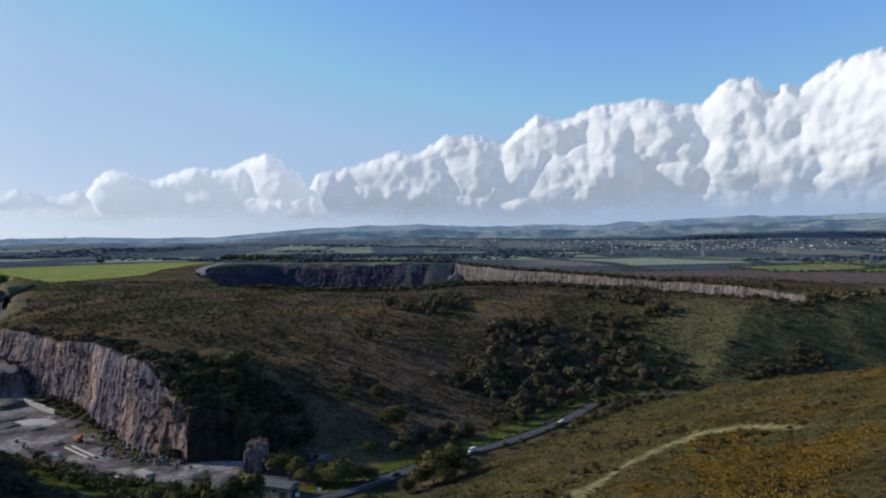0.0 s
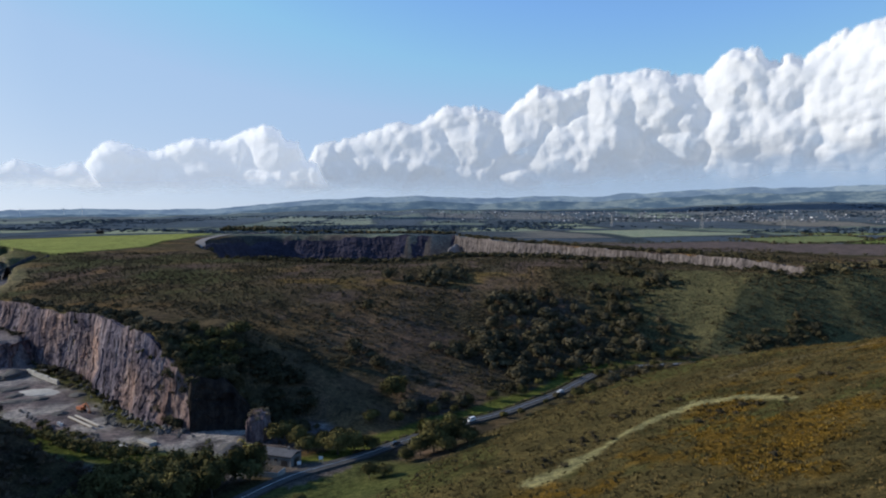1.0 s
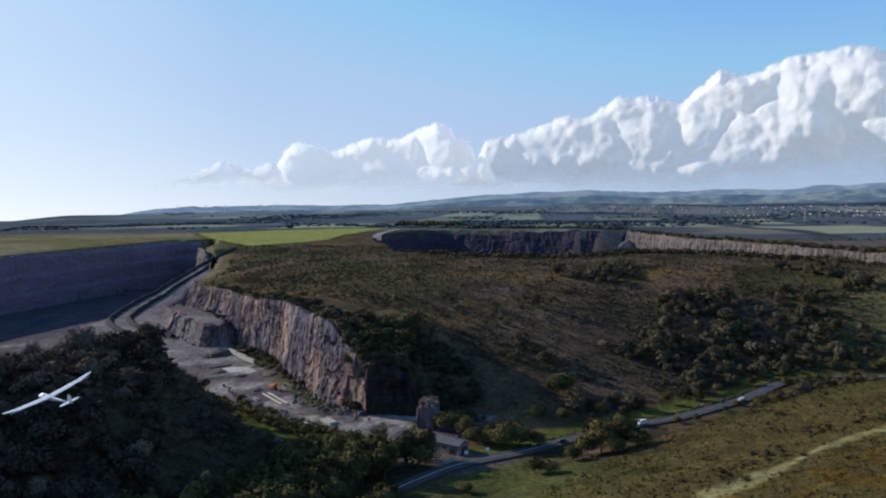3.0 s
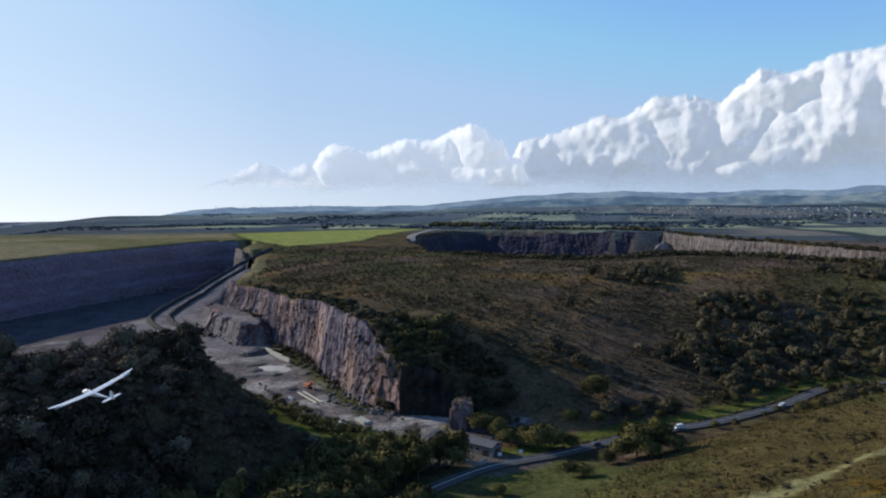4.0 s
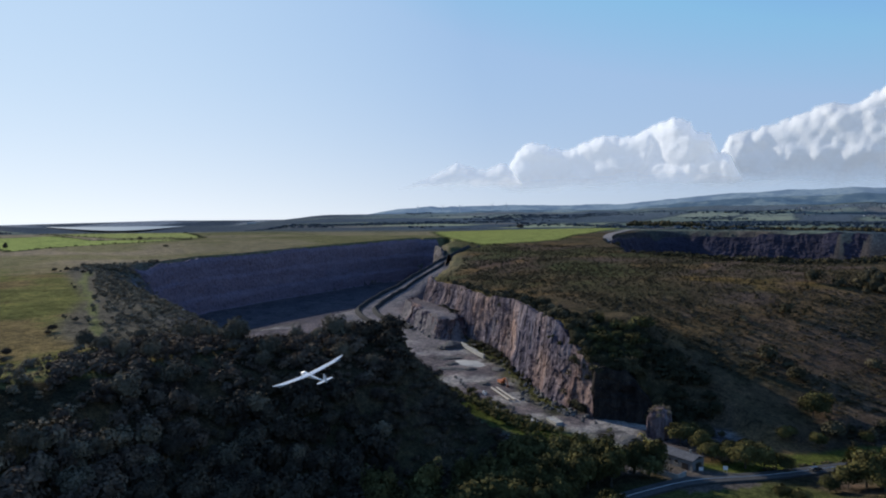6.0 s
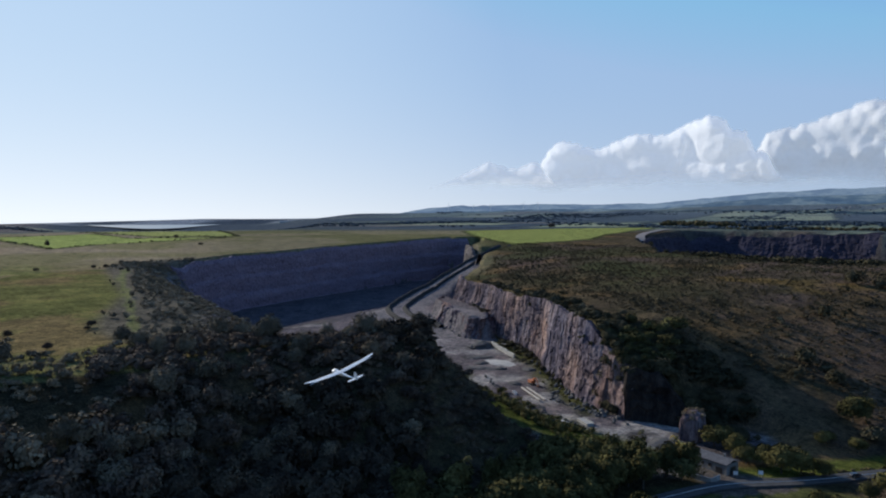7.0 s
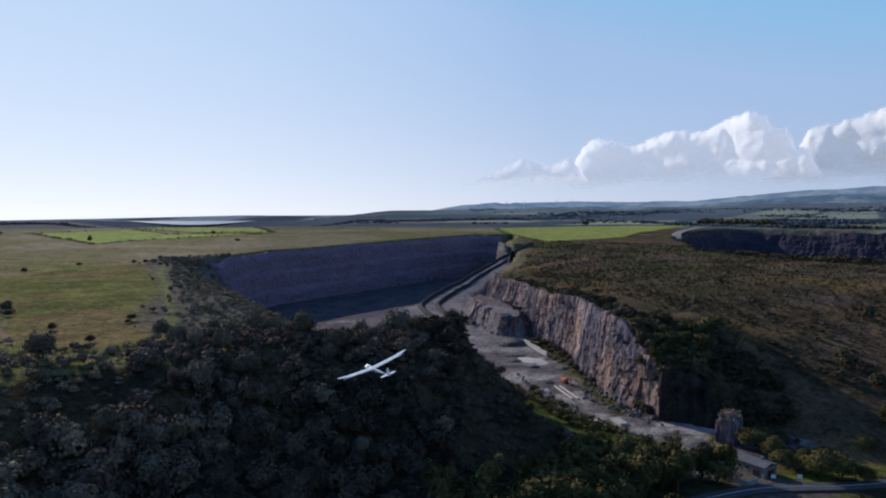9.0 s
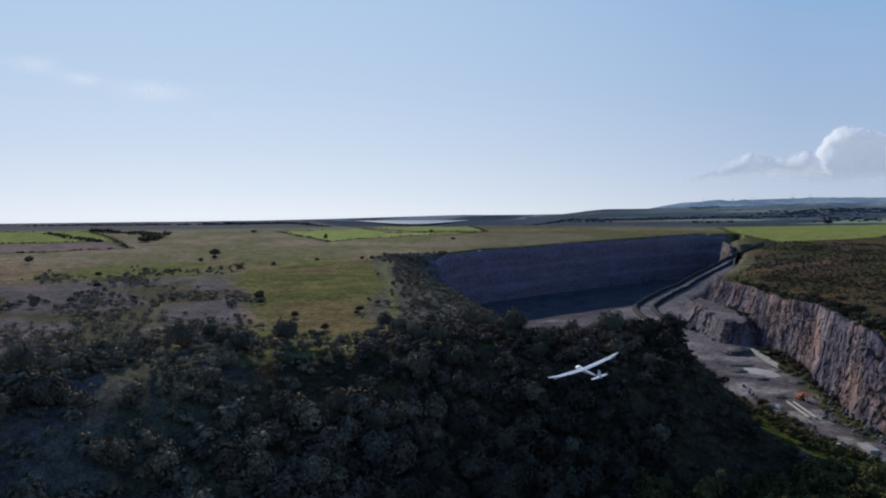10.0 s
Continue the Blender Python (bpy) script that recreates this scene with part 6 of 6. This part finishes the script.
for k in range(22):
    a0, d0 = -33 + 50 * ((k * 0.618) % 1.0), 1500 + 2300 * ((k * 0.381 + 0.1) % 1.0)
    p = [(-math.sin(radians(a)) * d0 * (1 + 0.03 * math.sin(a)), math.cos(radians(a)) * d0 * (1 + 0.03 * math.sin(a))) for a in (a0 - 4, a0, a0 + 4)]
    belt("distant_wood", p, 70, 20, 6, 14, LEAF_FAR_HAZE, "hazy distant hedges and woods", 1.7, FAR_SHRUBS)


# ---- far hills, pale with distance ----
def far_hills(name, dist, drop, seed, haze_colour, strength, label):
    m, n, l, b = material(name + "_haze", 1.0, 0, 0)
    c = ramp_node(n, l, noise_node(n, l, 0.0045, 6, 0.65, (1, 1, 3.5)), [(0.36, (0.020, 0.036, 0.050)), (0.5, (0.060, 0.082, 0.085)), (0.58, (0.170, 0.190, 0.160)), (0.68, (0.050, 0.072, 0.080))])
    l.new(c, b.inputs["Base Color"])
    # blue haze before the hills is put in as their own emission
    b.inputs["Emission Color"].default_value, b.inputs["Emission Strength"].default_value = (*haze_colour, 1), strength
    aa = np.arange(-64, 49, 0.15)
    el = np.interp(aa, FAR_AZ, FAR_EL) - drop - 1.6 * smooth(36, 50, aa)
    top = 90 + dist * np.tan(np.radians(el)) + fbm(aa * 20, aa * 0, 30, seed, 4) * 7
    rows = []
    for u in np.linspace(0, 1, 10):
        dd = dist - 420 * (1 - u)
        z = 66 + (top - 66) * (u ** 1.5) + fbm(aa * 40, aa * 0 + u * 90, 40, seed + 5, 3) * 9 * math.sin(math.pi * u)
        rows.append(np.column_stack([-np.sin(np.radians(aa)) * dd, np.cos(np.radians(aa)) * dd, z]))
    k = len(aa)
    i = (np.arange(9)[:, None] * k + np.arange(k - 1)[None]).ravel()
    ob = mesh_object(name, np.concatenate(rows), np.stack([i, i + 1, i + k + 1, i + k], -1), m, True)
    return tagged(ob, label, "hills", kind="structure")


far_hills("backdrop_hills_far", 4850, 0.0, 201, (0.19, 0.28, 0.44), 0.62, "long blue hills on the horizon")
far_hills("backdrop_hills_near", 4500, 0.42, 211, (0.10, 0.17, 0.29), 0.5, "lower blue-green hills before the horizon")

# ---- the town in the vale ----
def town():
    g = np.random.default_rng(3)
    n = 2600
    a = np.where(g.uniform(size=n) < 0.75, g.normal(-17, 9, n), g.uniform(-34, 6, n))
    d = g.uniform(3250, 4150, n) + 14 * a
    keep = value_noise(a * 1.3, d / 160, 9) > 0.42
    a, d = np.radians(a[keep]), d[keep]
    x, y = -np.sin(a) * d, np.cos(a) * d
    house = np.array([[-1, -0.6, 0], [1, -0.6, 0], [1, 0.6, 0], [-1, 0.6, 0], [-1, -0.6, 0.9], [1, -0.6, 0.9], [1, 0.6, 0.9], [-1, 0.6, 0.9], [-1, 0, 1.5], [1, 0, 1.5]], float)
    tri = np.array([[0, 1, 5], [0, 5, 4], [1, 2, 6], [1, 6, 5], [2, 3, 7], [2, 7, 6], [3, 0, 4], [3, 4, 7], [4, 5, 9], [4, 9, 8], [6, 7, 8], [6, 8, 9], [5, 6, 9], [7, 4, 8]])
    k = len(x)
    s = g.uniform(2.2, 4.6, k)
    v, f = strew([(house, tri)], np.stack([x, y, land(x, y) - 0.5], 1), np.stack([s, s, s * 0.9], 1), g.uniform(0, 3.1, k), np.zeros(k, int))
    m, nn, l, b = material("town_walls", 0.8)
    l.new(ramp_node(nn, l, nn.new("ShaderNodeNewGeometry").outputs["Random Per Island"], [(0.0, (0.05, 0.058, 0.075)), (0.6, (0.12, 0.125, 0.14)), (0.9, (0.24, 0.25, 0.27)), (1.0, (0.62, 0.63, 0.65))]), b.inputs["Base Color"])
    tagged(mesh_object("town_houses", v, f, m), "pale houses of a distant town spread across the vale", "town", kind="stuff")


town()


def turbine(azm, dist, tall, phase):
    root = tagged(new("wind_turbine"), "white three-bladed wind turbine on the skyline", "wind turbine", "distant wind turbines")
    x, y = -math.sin(radians(azm)) * dist, math.cos(radians(azm)) * dist
    root.matrix_basis = pose(x, y, ground_z(x, y) - 1, 0, 0, azm + 20)
    bm = bmesh.new()
    bar(bm, (0, 0, 0), (0, 0, tall), 1.5, 0.9, 8)
    part("tower", bm, WHITE_FILM, root)
    bm = bmesh.new()
    box(bm, (0, 0.6, tall + 0.8), (2, 5, 2), 0, 0.9, 0.3)
    part("nacelle", bm, WHITE_FILM, root)
    for k in range(3):
        a = phase + k * 2.0944
        bm = bmesh.new()
        bar(bm, (0, -2.4, tall + 0.8), (math.sin(a) * tall * 0.55, -2.4, tall + 0.8 + math.cos(a) * tall * 0.55), 1.0, 0.3, 6)
        part("blade", bm, WHITE_FILM, root)


for k, azm in enumerate((35.1, 31.6, 28.9, 27.7, 33.0)):
    turbine(azm, 4550, 46, k * 1.3)


def pylon(x, y, tall, turn):
    root = tagged(new("pylon"), "grey steel lattice electricity pylon in the vale", "pylon", "distant pylons")
    root.matrix_basis = pose(x, y, ground_z(x, y) - 0.5, 0, 0, turn)
    for a, b in ((-1, -1), (-1, 1), (1, -1), (1, 1)):
        bm = bmesh.new()
        bar(bm, (a * tall * 0.09, b * tall * 0.09, 0), (a * 0.4, b * 0.4, tall), 0.32, 0.22, 5)
        part("leg", bm, PALE_STEEL, root)
    for k, (h, w) in enumerate(((0.62, 0.20), (0.76, 0.24), (0.90, 0.17))):
        bm = bmesh.new()
        bar(bm, (-tall * w, 0, tall * h), (tall * w, 0, tall * h), 0.25, 0.25, 5)
        for u in (-1, 1):
            bar(bm, (u * tall * w, 0, tall * h), (0, 0, tall * (h + 0.06)), 0.2, 0.2, 5)
        part("cross_arm", bm, PALE_STEEL, root)
    for k in range(5):
        w0, w1 = tall * 0.09 * (1 - 0.18 * k), tall * 0.09 * (0.82 - 0.18 * k)
        bm = bmesh.new()
        for u in (-1, 1):
            bar(bm, (u * w0, -w0, tall * 0.18 * k), (-u * w1, -w1, tall * 0.18 * (k + 1)), 0.16, 0.16, 4)
        part("brace", bm, PALE_STEEL, root)


for x, y, tall in ((775, 2050, 46), (1035, 2080, 46), (640, 2600, 44)):
    pylon(x, y, tall, 20)
